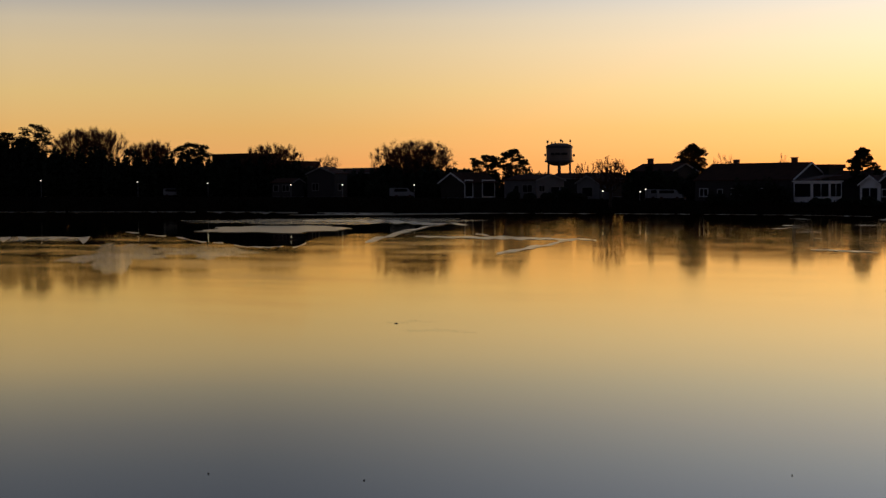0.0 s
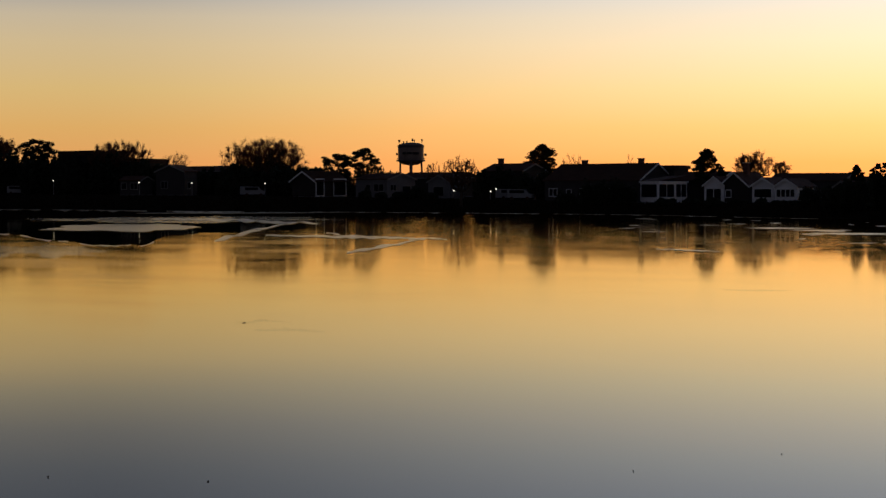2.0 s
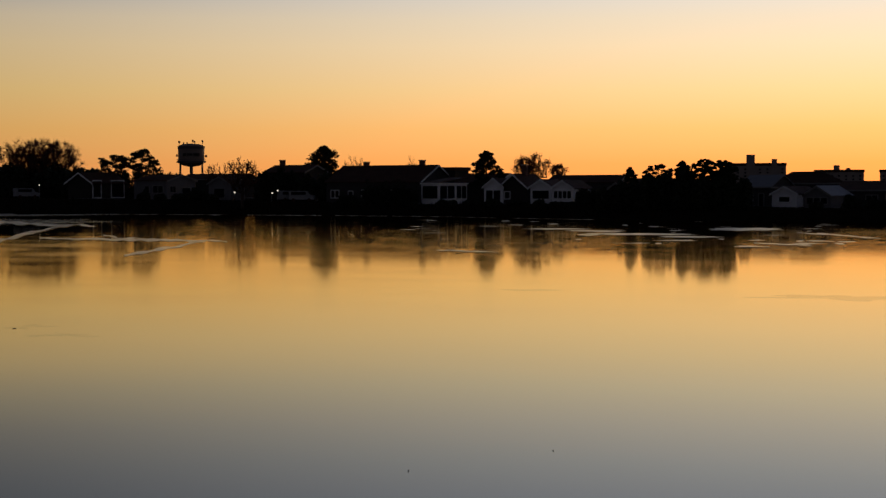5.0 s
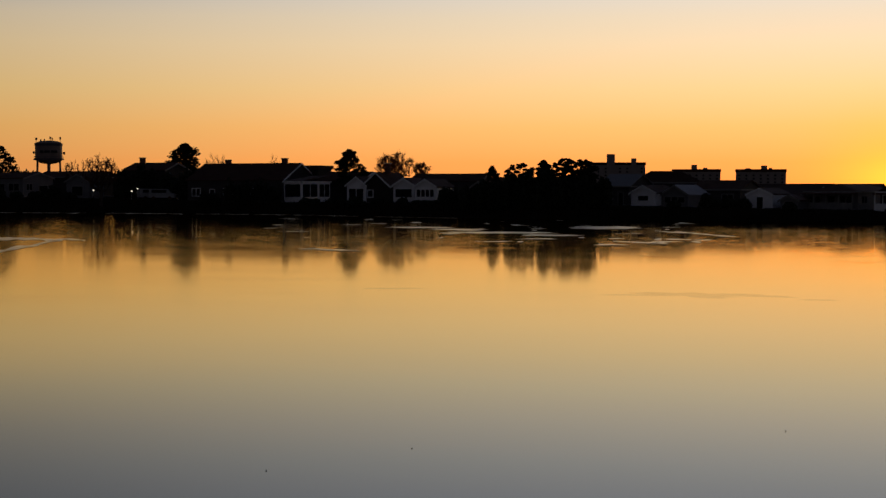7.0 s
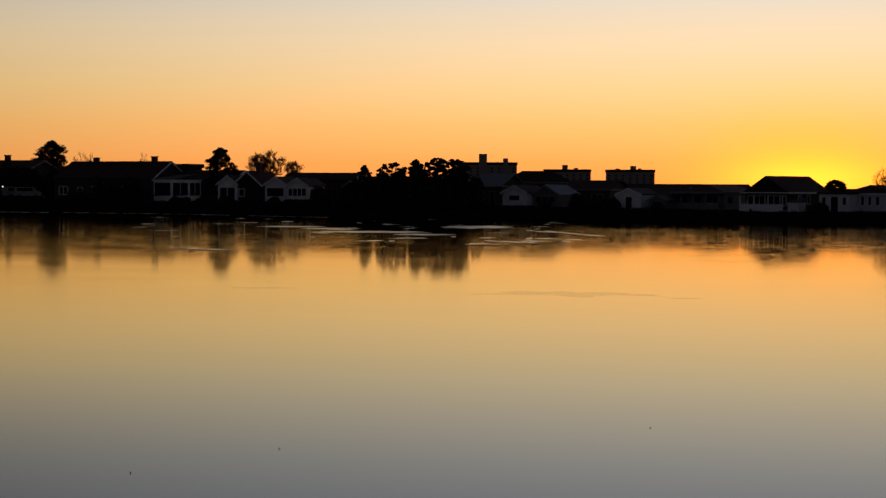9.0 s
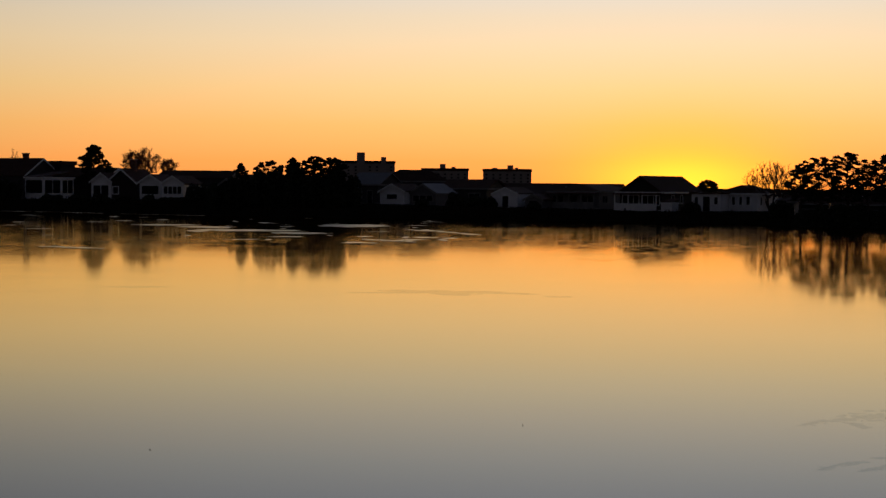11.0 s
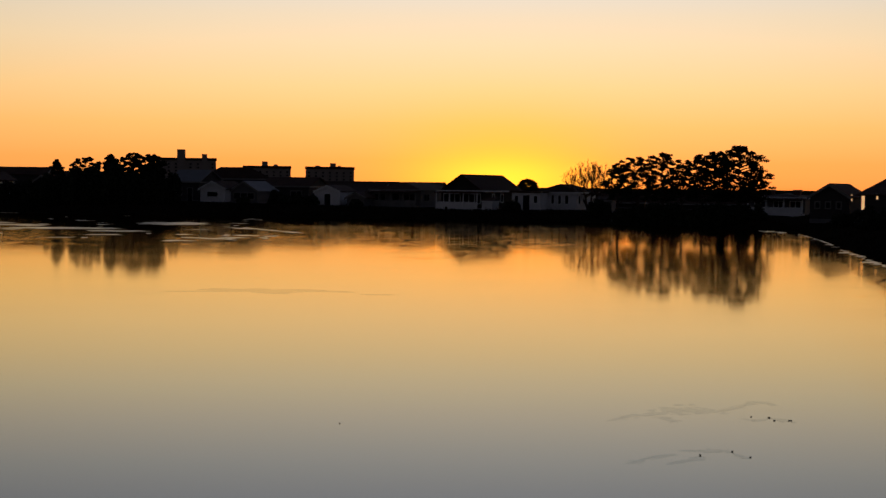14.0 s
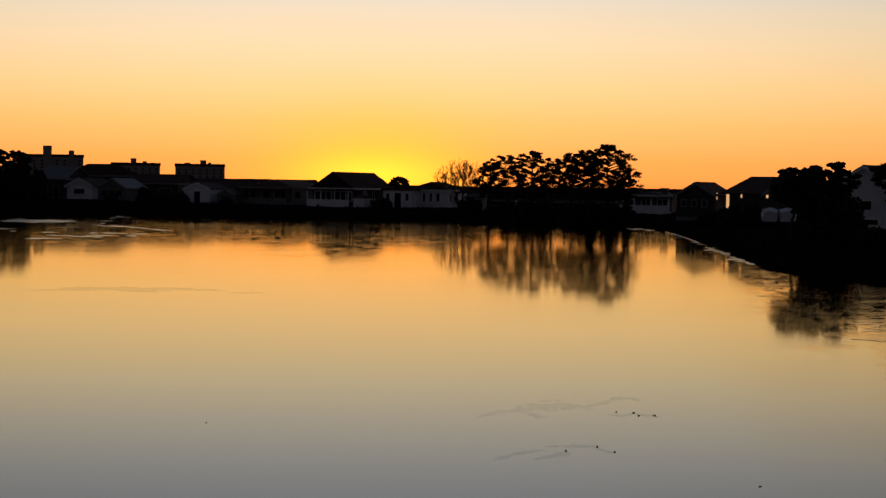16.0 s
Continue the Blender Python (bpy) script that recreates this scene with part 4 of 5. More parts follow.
def cottage(b, d, turn, w, l, eave, ridge, roof="y", wall=None, cover=None, label="", front=(), side=(), chimney=(), porch=0.0, name="house", over=0.3, board=True, z=None):
    """A low house whose front right corner stands at the bearing and distance. turn: degrees; w along the front, l along the right wall; eave and ridge: heights over the water.
    front and side: ("window", from, to, low, high, panes) or ("door", from, to, high), measured from the left end and from the floor."""
    base = spot(b, d, z)
    root = thing(name, Matrix.Translation(base) @ pose(0, 0, 0, 0, 0, turn), label, "house", "houses round the pond")
    e, r = eave - base.z, ridge - base.z
    wall, cover = wall or WHITE, cover or ROOF
    if wall in (DIM, DUSK, GREY) and "white" not in label:
        dim_trimmed.add(root.name)
    s = Shape()
    if roof == "y":
        s.prism([(-w, 0, -0.4), (0, 0, -0.4), (0, 0, e), (-w / 2, 0, r), (-w, 0, e)], (0, l, 0))
    elif roof == "x":
        s.prism([(0, 0, -0.4), (0, l, -0.4), (0, l, e), (0, l / 2, r), (0, 0, e)], (-w, 0, 0))
    else:
        s.box(-w, 0, 0, l, -0.4, e)
    part("wall", s, wall, root)
    part("skirting", Shape().box(-w - 0.02, 0.02, -0.02, l + 0.02, -0.38, 0.12), GREY, root)
    s = Shape()
    t = 0.14
    if roof == "y":
        k = (r - e) / (w / 2)
        for x0, x1, z0, z1 in ((-w - over, -w / 2, e - over * k, r), (over, -w / 2, e - over * k, r)):
            s.slab([(x0, -over, z0 + t), (x1, -over, z1 + t), (x1, l + over, z1 + t), (x0, l + over, z0 + t)], t)
    elif roof == "x":
        k = (r - e) / (l / 2)
        for y0 in (-over, l + over):
            s.slab([(-w - over, y0, e - over * k + t), (over, y0, e - over * k + t), (over, l / 2, r + t), (-w - over, l / 2, r + t)], t)
    elif roof == "hip":
        m = min(w, l) * 0.42
        c = [(-w - over, -over, e), (over, -over, e), (over, l + over, e), (-w - over, l + over, e)]
        if l >= w:
            p, q = (-w / 2, m, r), (-w / 2, l - m, r)
            faces = [(0, 1, 4), (1, 2, 5, 4), (2, 3, 5), (3, 0, 4, 5)]
        else:
            p, q = (-w + m, l / 2, r), (-m, l / 2, r)
            faces = [(0, 1, 5, 4), (1, 2, 5), (2, 3, 4, 5), (3, 0, 4)]
        s.add(c + [p, q], faces + [(3, 2, 1, 0)])
    elif roof == "shed":
        s.slab([(-w - over, -over, e + t), (over, -over, e + t), (over, l + over, r + t), (-w - over, l + over, r + t)], t)
    else:
        s.box(-w - over, over, -over, l + over, e, r)
    part("roof", s, cover, root)
    if board and roof in ("y", "x"):
        s = Shape()
        hb = 0.34
        if roof == "y":
            for x0 in (-w - over, over):
                s.prism([(x0, -over - 0.05, e - over * (r - e) / (w / 2) + t), (-w / 2, -over - 0.05, r + t), (-w / 2, -over - 0.05, r + t - hb), (x0, -over - 0.05, e - over * (r - e) / (w / 2) + t - hb)], (0, 0.047, 0))
        else:
            for y0 in (-over, l + over):
                s.prism([(over + 0.003, y0, e - over * (r - e) / (l / 2) + t), (over + 0.003, l / 2, r + t), (over + 0.003, l / 2, r + t - hb), (over + 0.003, y0, e - over * (r - e) / (l / 2) + t - hb)], (0.047, 0, 0))
        part("bargeboard", s, trim_of(root), root)
    elif roof != "flat":
        part("fascia", Shape().box(-w - over, over, -over - 0.04, -over - 0.003, e - 0.16, e + 0.06).box(over + 0.003, over + 0.04, -over, l + over, e - 0.16, e + 0.06), trim_of(root), root)
    for along, what in ((0, front), (1, side)):
        for kind, *v in what:
            if kind == "window":
                window(root, -w if along == 0 else 0, along, *v)
            else:
                door(root, -w if along == 0 else 0, along, *v)
    for cx, cy, cz in chimney:
        stack = part("chimney", Shape().box(cx - 0.45, cx + 0.45, cy - 0.4, cy + 0.4, e, cz - base.z), BRICK, root)
        part("chimney_cap", Shape().box(cx - 0.55, cx + 0.55, cy - 0.5, cy + 0.5, cz - base.z, cz - base.z + 0.15), CONCRETE, stack)
    if porch:
        # a covered porch along the front with posts, a rail and a knee wall
        part("porch_floor", Shape().box(-w, 0, -porch, -0.02, -0.3, 0.15), trim_of(root), root)
        part("porch_roof", Shape().slab([(-w - 0.15, -porch - 0.2, e * 0.92), (0.15, -porch - 0.2, e * 0.92), (0.15, -0.05, e * 0.98), (-w - 0.15, -0.05, e * 0.98)], 0.12), cover, root)
        n = max(2, round(w / 2.2))
        for i in range(n + 1):
            x = -w + 0.08 + (w - 0.16) * i / n
            part("porch_post", Shape().box(x - 0.07, x + 0.07, -porch, -porch + 0.14, 0.15, e * 0.92 - 0.1), trim_of(root), root)
        rail = Shape().box(-w + 0.02, -0.02, -porch + 0.04, -porch + 0.1, 0.95, 1.02)
        part("porch_rail", rail, trim_of(root), root)
        part("porch_panel", Shape().box(-w + 0.16, -0.16, -porch + 0.05, -porch + 0.09, 0.16, 0.94), trim_of(root), root)
    return root


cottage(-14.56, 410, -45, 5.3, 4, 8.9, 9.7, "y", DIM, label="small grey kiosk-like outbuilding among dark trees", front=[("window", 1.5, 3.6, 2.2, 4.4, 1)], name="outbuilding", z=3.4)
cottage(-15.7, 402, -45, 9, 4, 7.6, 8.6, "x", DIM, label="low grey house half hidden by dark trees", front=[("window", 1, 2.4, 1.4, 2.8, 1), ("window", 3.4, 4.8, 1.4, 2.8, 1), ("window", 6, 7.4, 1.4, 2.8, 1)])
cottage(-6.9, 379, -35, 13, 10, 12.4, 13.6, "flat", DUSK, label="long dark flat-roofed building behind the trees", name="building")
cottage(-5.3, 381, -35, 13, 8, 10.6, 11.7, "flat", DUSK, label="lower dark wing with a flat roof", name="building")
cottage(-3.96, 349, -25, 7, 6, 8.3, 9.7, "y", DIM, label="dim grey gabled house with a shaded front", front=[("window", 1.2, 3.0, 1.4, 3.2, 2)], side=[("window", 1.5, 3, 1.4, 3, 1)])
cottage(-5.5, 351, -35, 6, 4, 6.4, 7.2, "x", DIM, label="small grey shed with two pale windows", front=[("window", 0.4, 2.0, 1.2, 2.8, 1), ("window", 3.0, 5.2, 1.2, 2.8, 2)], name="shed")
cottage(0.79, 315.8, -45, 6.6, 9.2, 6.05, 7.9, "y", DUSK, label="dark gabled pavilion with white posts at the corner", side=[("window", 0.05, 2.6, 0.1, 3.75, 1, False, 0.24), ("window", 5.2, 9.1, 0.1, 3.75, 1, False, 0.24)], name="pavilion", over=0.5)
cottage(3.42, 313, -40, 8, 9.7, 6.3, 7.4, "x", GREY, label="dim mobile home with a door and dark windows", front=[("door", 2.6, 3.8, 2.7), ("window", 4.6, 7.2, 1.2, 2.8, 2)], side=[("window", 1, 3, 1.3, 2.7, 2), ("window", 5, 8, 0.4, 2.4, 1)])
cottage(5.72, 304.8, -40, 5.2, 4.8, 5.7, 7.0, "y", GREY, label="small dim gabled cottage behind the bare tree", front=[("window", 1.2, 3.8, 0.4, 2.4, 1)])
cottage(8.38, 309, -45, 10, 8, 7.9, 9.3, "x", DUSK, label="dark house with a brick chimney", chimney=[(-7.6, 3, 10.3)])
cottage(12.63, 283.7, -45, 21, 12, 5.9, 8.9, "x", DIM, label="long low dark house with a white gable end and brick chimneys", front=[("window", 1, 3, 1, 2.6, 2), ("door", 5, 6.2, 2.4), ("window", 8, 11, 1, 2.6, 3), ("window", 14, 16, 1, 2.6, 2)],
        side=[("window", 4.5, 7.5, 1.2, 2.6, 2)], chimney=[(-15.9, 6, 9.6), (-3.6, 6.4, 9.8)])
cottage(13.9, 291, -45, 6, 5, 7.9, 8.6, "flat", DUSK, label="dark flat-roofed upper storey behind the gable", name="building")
cottage(13.31, 273, -45, 3.6, 9.7, 5.55, 6.5, "shed", WHITE, label="white screened porch with wide dark openings", front=[("window", 0.1, 3.5, 0.9, 3.4, 1)], side=[("window", 0.2, 5.4, 0.9, 3.4, 2), ("window", 5.8, 9.5, 0.9, 3.4, 2)], name="screened_porch", over=0.2)
cottage(15.67, 268, -45, 3.8, 8, 4.95, 6.3, "y", WHITE, label="white cottage with a small front gable", front=[("window", 0.3, 3.4, 0.5, 2.5, 2)], side=[("window", 1, 3, 0.9, 2.3, 2)])
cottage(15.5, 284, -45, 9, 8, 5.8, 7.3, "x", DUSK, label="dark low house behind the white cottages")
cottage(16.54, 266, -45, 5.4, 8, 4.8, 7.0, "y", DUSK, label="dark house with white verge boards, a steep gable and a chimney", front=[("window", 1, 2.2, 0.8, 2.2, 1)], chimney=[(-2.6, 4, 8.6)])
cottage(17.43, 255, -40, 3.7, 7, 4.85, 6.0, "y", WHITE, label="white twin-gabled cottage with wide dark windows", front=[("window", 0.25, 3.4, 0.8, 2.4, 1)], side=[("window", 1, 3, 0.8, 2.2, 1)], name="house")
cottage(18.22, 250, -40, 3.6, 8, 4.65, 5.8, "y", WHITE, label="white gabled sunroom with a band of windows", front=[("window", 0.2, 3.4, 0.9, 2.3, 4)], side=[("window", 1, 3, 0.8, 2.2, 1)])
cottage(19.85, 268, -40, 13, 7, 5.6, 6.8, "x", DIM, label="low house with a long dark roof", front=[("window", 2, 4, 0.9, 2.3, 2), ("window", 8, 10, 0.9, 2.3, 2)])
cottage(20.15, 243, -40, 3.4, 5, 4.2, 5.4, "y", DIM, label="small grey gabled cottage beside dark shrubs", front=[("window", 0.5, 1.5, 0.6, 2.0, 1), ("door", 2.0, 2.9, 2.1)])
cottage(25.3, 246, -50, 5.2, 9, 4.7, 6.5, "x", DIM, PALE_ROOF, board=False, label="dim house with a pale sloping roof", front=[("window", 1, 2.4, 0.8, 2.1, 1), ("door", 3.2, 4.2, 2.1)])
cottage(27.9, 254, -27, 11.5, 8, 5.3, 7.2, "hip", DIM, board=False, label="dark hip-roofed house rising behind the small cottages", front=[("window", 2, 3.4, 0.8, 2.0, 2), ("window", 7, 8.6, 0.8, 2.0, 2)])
cottage(26.23, 232.7, -50, 3.9, 8, 3.75, 4.75, "y", WHITE, label="small white gabled cottage with one dark window", front=[("window", 1.0, 2.9, 0.75, 1.7, 1)])
cottage(27.4, 233, -50, 4.2, 8, 3.5, 4.8, "y", GREY, PALE_ROOF, label="grey cottage with a pale roof and a shaded porch", front=[("window", 0.4, 3.8, 0.5, 1.6, 3)])
cottage(29.26, 242, -50, 8, 9, 4.2, 5.5, "x", DIM, board=False, label="dark-roofed house between pale cottages", front=[("window", 1, 3, 0.7, 2.0, 2), ("window", 5, 7, 0.7, 2.0, 2)])
cottage(30.40, 225.5, -50, 3.9, 8, 3.5, 4.35, "y", WHITE, label="small white hut with a dark door and an arched gable", front=[("door", 1.5, 2.6, 1.75)], name="hut", over=0.12)
cottage(31.76, 231, -50, 5.6, 9, 3.4, 4.5, "x", DIM, label="low dim mobile home under a dark roof", front=[("window", 0.6, 2.0, 0.7, 1.6, 1), ("window", 3.2, 4.8, 0.6, 1.7, 2)])
cottage(31.3, 224, -50, 2.6, 5, 2.75, 3.4, "y", GREY, label="small grey shed with a round-topped opening", front=[("window", 0.5, 2.0, 0.2, 1.2, 1)], name="shed")
cottage(33.37, 226.7, -58, 8, 14, 3.9, 5.0, "hip", GREY, label="grey house with a dark hipped roof and a shaded front porch", front=[("window", 0.5, 2.4, 0.8, 2.0, 2), ("door", 3.4, 4.6, 2.0), ("window", 5.2, 7.2, 0.8, 2.0, 2)], side=[("window", 1, 3, 0.8, 2.0, 2)], porch=1.8)
cottage(35.65, 216.8, -60, 6.4, 13.5, 3.9, 6.05, "y", DUSK, label="dark house with a large gable over a white porch", front=[("window", 0.3, 3.0, 0.7, 2.2, 3), ("window", 3.3, 6.1, 0.7, 2.2, 3)], side=[("window", 3, 4, 0.9, 2.2, 1), ("window", 6, 7, 0.9, 2.2, 1)], porch=1.9, over=0.5, board=False)
cottage(36.0, 213.5, -60, 1.6, 2.2, 2.5, 2.9, "shed", WHITE, label="white stair landing beside the porch", name="porch_steps", over=0.05)
cottage(37.75, 214, -50, 4.0, 7, 3.75, 4.0, "flat", WHITE, label="white flat-roofed sunroom with three tall openings", front=[("window", 0.3, 1.0, 0.9, 2.1, 1), ("door", 1.5, 2.6, 2.15), ("window", 3.0, 3.7, 0.9, 2.1, 1)], name="sunroom")
cottage(39.06, 217.7, -55, 6.2, 11, 3.8, 5.0, "hip", WHITE, label="white bungalow with a dark hipped roof", front=[("window", 0.3, 1.0, 0.8, 2.2, 1), ("window", 2.5, 3.1, 0.8, 2.2, 1), ("window", 3.5, 4.1, 0.8, 2.2, 1), ("window", 4.5, 5.2, 0.8, 2.2, 1)], side=[("window", 1, 2, 0.8, 2.1, 1), ("window", 4, 5, 0.8, 2.1, 1)])
cottage(40.34, 207.7, -50, 2.2, 3.5, 2.85, 3.2, "shed", GREY, label="small grey garden shed at the bank", front=[("door", 0.7, 1.6, 1.6)], name="shed")
cottage(47.24, 215, -60, 7.5, 11, 3.5, 4.05, "hip", GREY, label="low grey house with white porch posts and roof vents", front=[("window", 0.6, 2.4, 0.8, 1.9, 2), ("window", 3.2, 4.6, 0.8, 1.9, 2), ("window", 5.4, 7.0, 0.8, 1.9, 2)], chimney=[(-5.8, 5, 4.4), (-2.2, 5, 4.4)], porch=1.5)
# glowing panes on these two houses are added for the bright slits of sky
cottage(48.75, 180, -62, 4.4, 9, 3.85, 5.2, "y", DIM, label="grey house with a gable towards the pond and three windows", front=[("window", 0.5, 1.2, 1.2, 2.1, 1), ("window", 1.7, 2.4, 1.2, 2.1, 1), ("window", 2.9, 3.6, 1.2, 2.1, 1)], side=[("window", 0.5, 1.4, 2.0, 3.0, 1, True)])
cottage(50.35, 165, -80, 4.2, 12, 4.1, 5.8, "x", DIM, label="tall grey house with glowing panes standing in for sky gaps", front=[("window", 0.1, 0.75, 1.2, 2.95, 1, True), ("window", 1.8, 2.3, 2.3, 3.1, 1, True), ("window", 2.8, 3.6, 0.4, 1.6, 1)], side=[("window", 1, 1.8, 2.3, 2.9, 1, True)])
cottage(55.0, 140, -70, 5.5, 11, 4.9, 6.7, "y", WHITE, label="white gabled house above the near bank", front=[("window", 1.2, 3.6, 1.6, 2.6, 2), ("window", 1.0, 4.2, 0.3, 1.0, 1)], side=[("window", 1, 3, 1.4, 2.6, 2)])
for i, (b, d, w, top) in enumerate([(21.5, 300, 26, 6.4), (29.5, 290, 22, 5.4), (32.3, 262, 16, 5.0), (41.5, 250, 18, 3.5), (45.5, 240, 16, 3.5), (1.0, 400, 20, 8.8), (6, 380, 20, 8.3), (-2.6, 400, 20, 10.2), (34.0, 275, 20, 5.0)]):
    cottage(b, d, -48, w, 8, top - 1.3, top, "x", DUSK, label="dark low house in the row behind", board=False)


# ---------------------------------------------------------------- water tower and far blocks
def water_tower(b, d):
    base = spot(b, d)
    root = thing("water_tower", Matrix.Translation(base) @ pose(0, 0, 0, 0, 0, -b), "dark steel water tower on legs above the roofs", "water tower")
    lo, hi, r = 18.2 - base.z, 28.6 - base.z, 7.0
    prof = [(0.3, lo - 1.6), (r * 0.6, lo - 1.0), (r * 0.95, lo + 0.3), (r, lo + 1.5), (r, hi - 1.6), (r * 0.93, hi - 0.5), (r * 0.6, hi + 0.3), (0.3, hi + 0.6)]
    s = Shape()
    n = 32
    pts = [(q * math.cos(6.2832 * i / n), q * math.sin(6.2832 * i / n), z) for q, z in prof for i in range(n)]
    s.add(pts, [(k * n + i, k * n + (i + 1) % n, (k + 1) * n + (i + 1) % n, (k + 1) * n + i) for k in range(len(prof) - 1) for i in range(n)] + [tuple(range(n - 1, -1, -1)), tuple(range((len(prof) - 1) * n, len(prof) * n))])
    tank = part("tank", s, TANK, root, "broad brown steel tank")
    band = Shape()
    for i in range(n):
        a0, a1 = 6.2832 * i / n, 6.2832 * (i + 1) / n
        for z in (lo + 1.4, lo + 2.4):
            band.tube((7.6 * math.cos(a0), 7.6 * math.sin(a0), z), (7.6 * math.cos(a1), 7.6 * math.sin(a1), z), 0.09, 0.09, 4)
        band.tube((7.6 * math.cos(a0), 7.6 * math.sin(a0), lo + 1.3), (7.6 * math.cos(a0), 7.6 * math.sin(a0), lo + 2.4), 0.06, 0.06, 4)
    part("railing", band, STEEL, tank)
    for name, q, z0, z1 in (("top_rim", 7.25, hi - 2.3, hi - 0.9), ("catwalk", 7.9, lo + 0.7, lo + 1.3)):
        ring = [(q * math.cos(6.2832 * i / n), q * math.sin(6.2832 * i / n), z0) for i in range(n)]
        part(name, Shape().prism(ring, (0, 0, z1 - z0)), STEEL, tank, "dark steel band")
    # a stripe of lettering too far off to read
    part("name_bars", Shape().box(-4.6, -2.6, -7.06, -6.0, 22.6 - base.z, 23.8 - base.z).box(-2.2, 0.6, -7.12, -6.4, 22.6 - base.z, 23.8 - base.z).box(1.0, 4.4, -7.06, -6.0, 22.6 - base.z, 23.8 - base.z), DUSK, tank)
    for i in range(6):
        a = 6.2832 * (i + 0.5) / 6
        part("leg", Shape().tube((7.2 * math.cos(a), 7.2 * math.sin(a), -0.2), (6.6 * math.cos(a), 6.6 * math.sin(a), lo + 1.2), 0.62, 0.5, 8), STEEL, root)
        a2 = 6.2832 * (i + 1.5) / 6
        part("brace", Shape().tube((6.8 * math.cos(a), 6.8 * math.sin(a), 6), (6.8 * math.cos(a2), 6.8 * math.sin(a2), 11), 0.1, 0.1, 4).tube((6.8 * math.cos(a2), 6.8 * math.sin(a2), 6), (6.8 * math.cos(a), 6.8 * math.sin(a), 11), 0.1, 0.1, 4), STEEL, root)
    part("riser", Shape().tube((0, 0, -0.2), (0, 0, lo - 1.2), 0.9, 0.9, 12), STEEL, root)
    for x, z, k in ((-6.3, 2.0, 0.55), (-4.0, 1.2, 0.35), (-2.2, 1.4, 0.3), (0.9, 2.6, 0.5), (1.9, 2.0, 0.3), (6.0, 2.4, 0.45), (-7.6, -5.2, 0.5), (7.9, -5.5, 0.6)):
        base_z = hi - 0.9 if z > 0 else hi + z - 1
        part("antenna", Shape().tube((x, -1, base_z), (x, -1, hi + z), 0.12, 0.12, 5).box(x - k, x + k, -1.3, -0.8, hi + z - 1.3, hi + z), STEEL, root)


water_tower(4.29, 850)


def apartment_block(b, d, width, top, turn, bumps, storeys, label):
    base = spot(b, d)
    root = thing("apartment_block", Matrix.Translation(base) @ pose(0, 0, 0, 0, 0, turn), label, "building", "apartment blocks on the skyline")
    h = top - base.z
    part("wall", Shape().box(-width / 2, width / 2, 0, 16, -1, h - 0.6), CONCRETE, root)
    part("parapet", Shape().box(-width / 2 - 0.4, width / 2 + 0.4, -0.4, 16.4, h - 1.6, h), ROOF, root)
    for x, w, z, pale in bumps:
        part("roof_house" if z > h else "stair_tower", Shape().box(x - w / 2, x + w / 2, -0.9 if pale else 4, 9, 0 if pale else h - 0.2, z - base.z), CONCRETE, root)
    bays = max(4, int(width / 4.2))
    for f in range(storeys):
        z0 = 1.0 + (h - 3.4) * f / storeys
        for i in range(bays):
            x = -width / 2 + width * (i + 0.5) / bays
            w = part("window", Shape().box(x - 0.8, x + 0.8, -0.06, 0.02, z0, z0 + 1.3), CONCRETE, root)
            part("pane", Shape().box(x - 0.6, x + 0.6, -0.09, -0.063, z0 + 0.2, z0 + 1.1), GLASS, w)


apartment_block(24.84, 1000, 36.5, 20.2, -25, [(-3.6, 5.2, 25.5, True), (11, 3.3, 22.7, True)], 7, "pale concrete apartment block with a tall stair tower")
apartment_block(27.73, 1000, 30, 15.8, -28, [(-1.5, 3.6, 18.6, False), (5.5, 2.6, 16.8, False)], 5, "dim apartment block with a small roof house")
apartment_block(30.02, 1000, 31, 15.7, -30, [(2.0, 3.8, 18.0, False), (-8, 3, 16.4, False), (6, 2, 16.6, False)], 5, "broad apartment block on the skyline")


# ---------------------------------------------------------------- lamps and small things
def lamp_post(b, d, top):
    base = spot(b, d)
    h = top - base.z
    root = thing("street_lamp", Matrix.Translation(base), "lit street lamp on a thin post", "lamp", "lamps along the far road")
    part("post", Shape().tube((0, 0, -0.2), (0, 0, h - 0.3), 0.07, 0.05, 8), POLE, root)
    part("arm", Shape().tube((0, 0, h - 0.3), (0, -0.5, h), 0.04, 0.04, 6), POLE, root)
    s = Shape()
    for k in range(4):
        for i in range(8):
            a = 6.2832 * i / 8
            q = 0.16 * math.sin(math.pi * (k + 0.5) / 4)
            s.v.append((q * math.cos(a), -0.5 + q * math.sin(a), h - 0.16 * math.cos(math.pi * (k + 0.5) / 4)))
    s.f = [(k * 8 + i, k * 8 + (i + 1) % 8, (k + 1) * 8 + (i + 1) % 8, (k + 1) * 8 + i) for k in range(3) for i in range(8)] + [tuple(range(7, -1, -1)), tuple(range(24, 32))]
    part("globe", s, BULB, root, "glowing white globe")


for b, d, top in [(-14.43, 392, 7.4), (-11.05, 378, 6.8), (-8.55, 366, 6.35), (-5.55, 344, 5.8), (-3.67, 331, 5.65), (-1.04, 322, 5.5), (5.85, 297, 4.0), (7.2, 292, 3.85), (7.4, 292, 4.3)]:
    lamp_post(b, d, top)


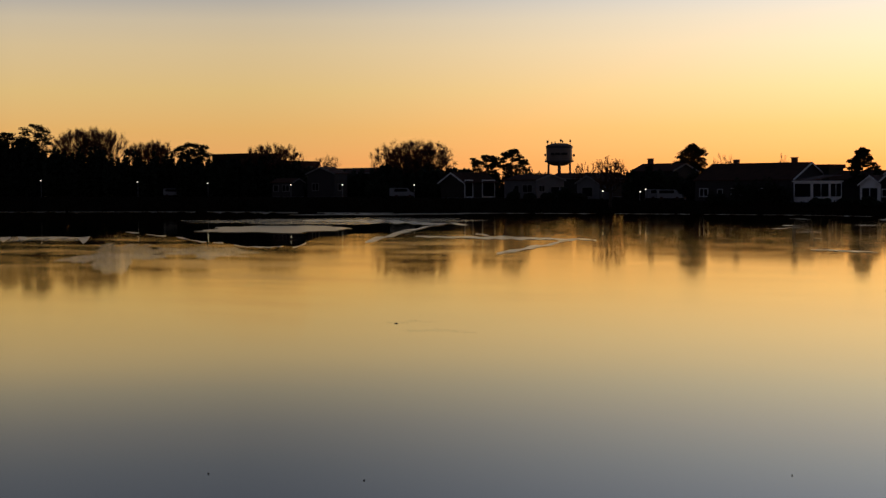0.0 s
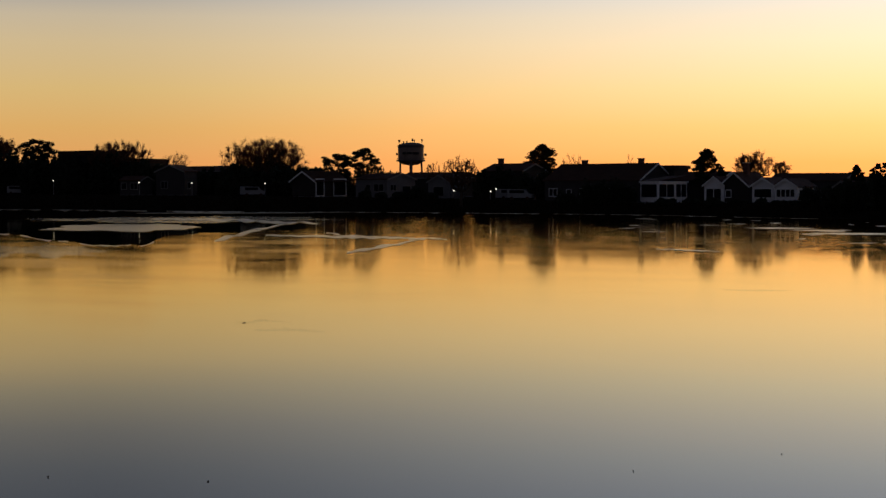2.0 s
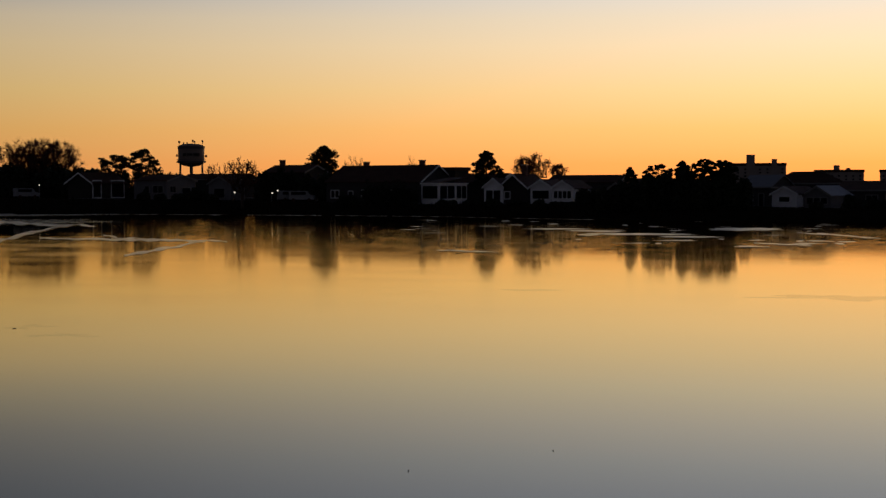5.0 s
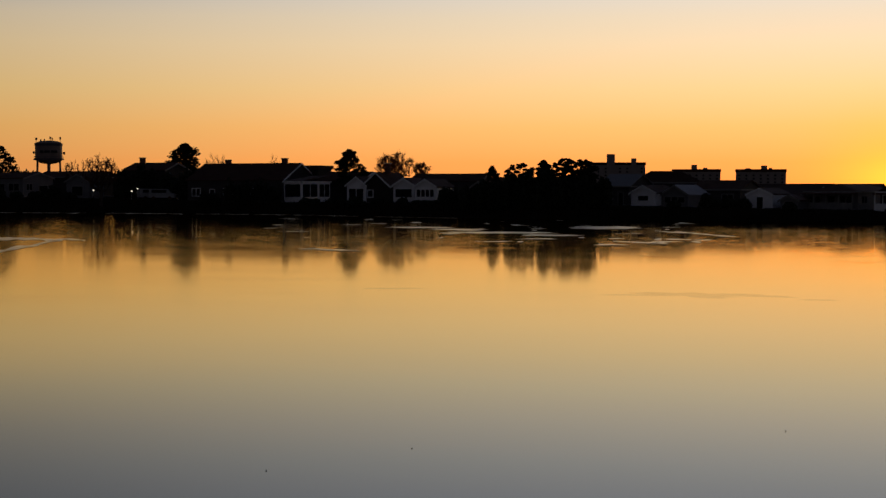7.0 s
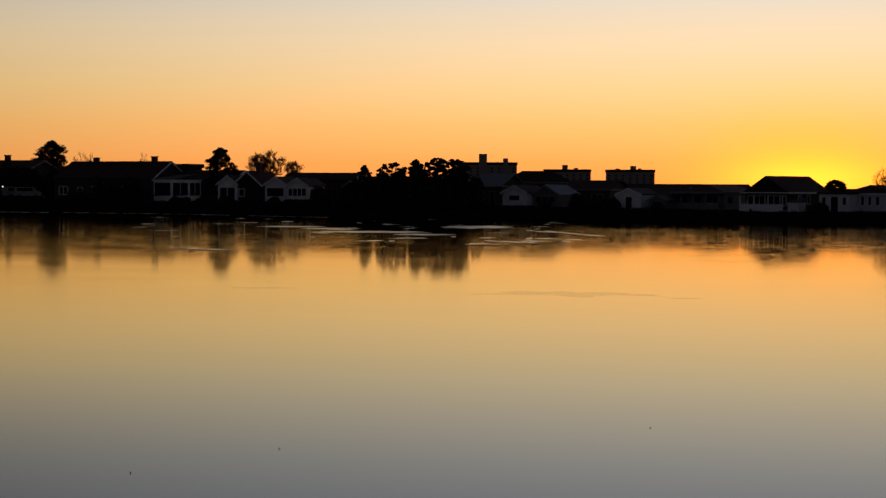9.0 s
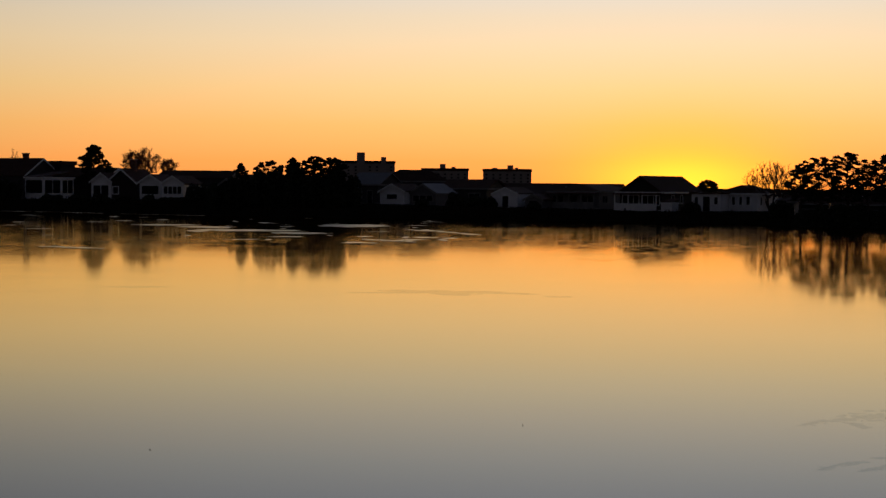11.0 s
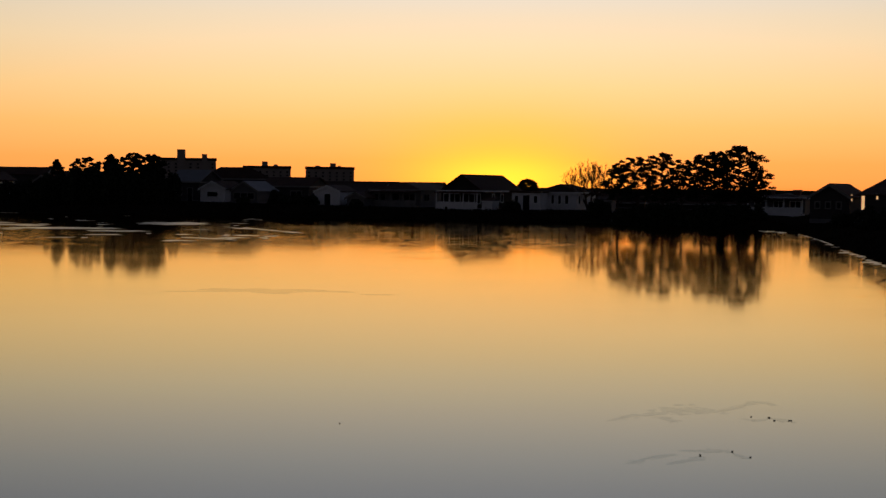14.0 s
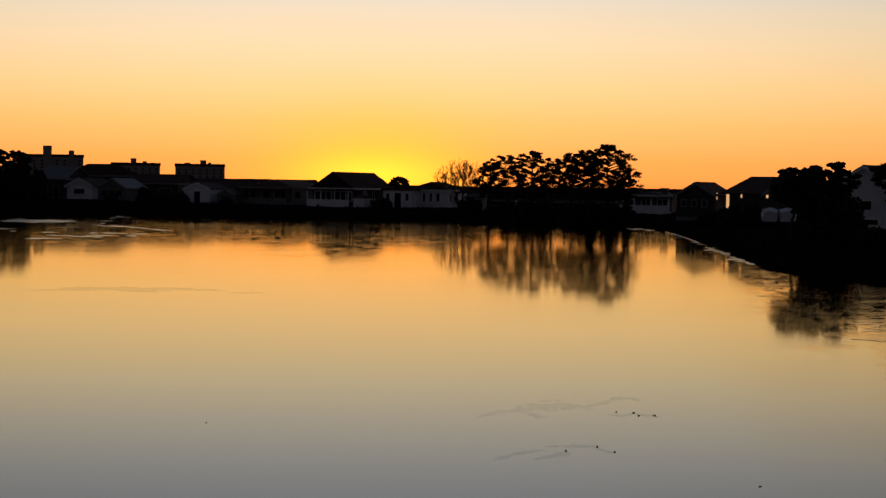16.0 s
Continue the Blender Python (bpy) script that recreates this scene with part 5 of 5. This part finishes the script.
def parked_van(b, d, turn, pale):
    base = spot(b, d)
    root = thing("parked_van", Matrix.Translation(base) @ pose(0, 0, 0, 0, 0, turn), "pale van parked among the houses", "vehicle", "parked vehicles")
    part("body", Shape().prism([(-2.4, -0.9, 0.4), (2.4, -0.9, 0.4), (2.4, -0.9, 1.1), (1.7, -0.9, 1.25), (1.1, -0.9, 2.0), (-2.3, -0.9, 2.05), (-2.4, -0.9, 1.9)], (0, 1.8, 0)), pale, root)
    part("side_window", Shape().box(-1.9, 0.9, -0.93, -0.902, 1.3, 1.85), GLASS, root)
    for x in (-1.5, 1.5):
        for y in (-0.82, 0.82):
            part("wheel", Shape().tube((x, y - 0.12, 0.33), (x, y + 0.12, 0.33), 0.33, 0.33, 14), ROOF, root)


for b, d, turn in ((-1.5, 326, 20), (7.9, 300, 10), (8.3, 297, -20), (-9.8, 384, 10)):
    parked_van(b, d, turn, VAN_PAINT)


def boat_cover(b, d, l, turn):
    """A boat on a trailer under a white shrink cover."""
    base = spot(b, d)
    root = thing("covered_boat", Matrix.Translation(base) @ pose(0, 0, 0, 0, 0, turn), "boat under a white winter cover on the bank", "boat", "covered boats on the bank")
    s = Shape()
    prof = [(-0.78, 0.45), (-0.82, 1.0), (-0.7, 1.42), (0, 1.6), (0.7, 1.42), (0.82, 1.0), (0.78, 0.45)]
    pts, n = [], len(prof)
    for k in range(7):
        f = k / 6
        q = 0.75 + 0.3 * math.sin(math.pi * min(1, f * 1.2))
        pts += [(-l / 2 + l * f, y * q, z * (0.85 + 0.2 * math.sin(math.pi * f))) for y, z in prof]
    s.add(pts, [(k * n + i, k * n + i + 1, (k + 1) * n + i + 1, (k + 1) * n + i) for k in range(6) for i in range(n - 1)] + [(k * n + n - 1, k * n, (k + 1) * n, (k + 1) * n + n - 1) for k in range(6)]
          + [tuple(range(n - 1, -1, -1)), tuple(range(6 * n, 7 * n))])
    part("cover", s, TARP, root)
    part("hull", Shape().box(-l / 2 + 0.2, l / 2 - 0.2, -0.6, 0.6, 0.25, 0.5), DUSK, root)
    for x in (-0.8, 0.8):
        for y in (-0.72, 0.54):
            part("wheel", Shape().tube((x, y, 0.22), (x, y + 0.18, 0.22), 0.25, 0.25, 12), ROOF, root)


boat_cover(50.72, 150, 4.6, 39)
boat_cover(51.32, 150, 4.6, 38)
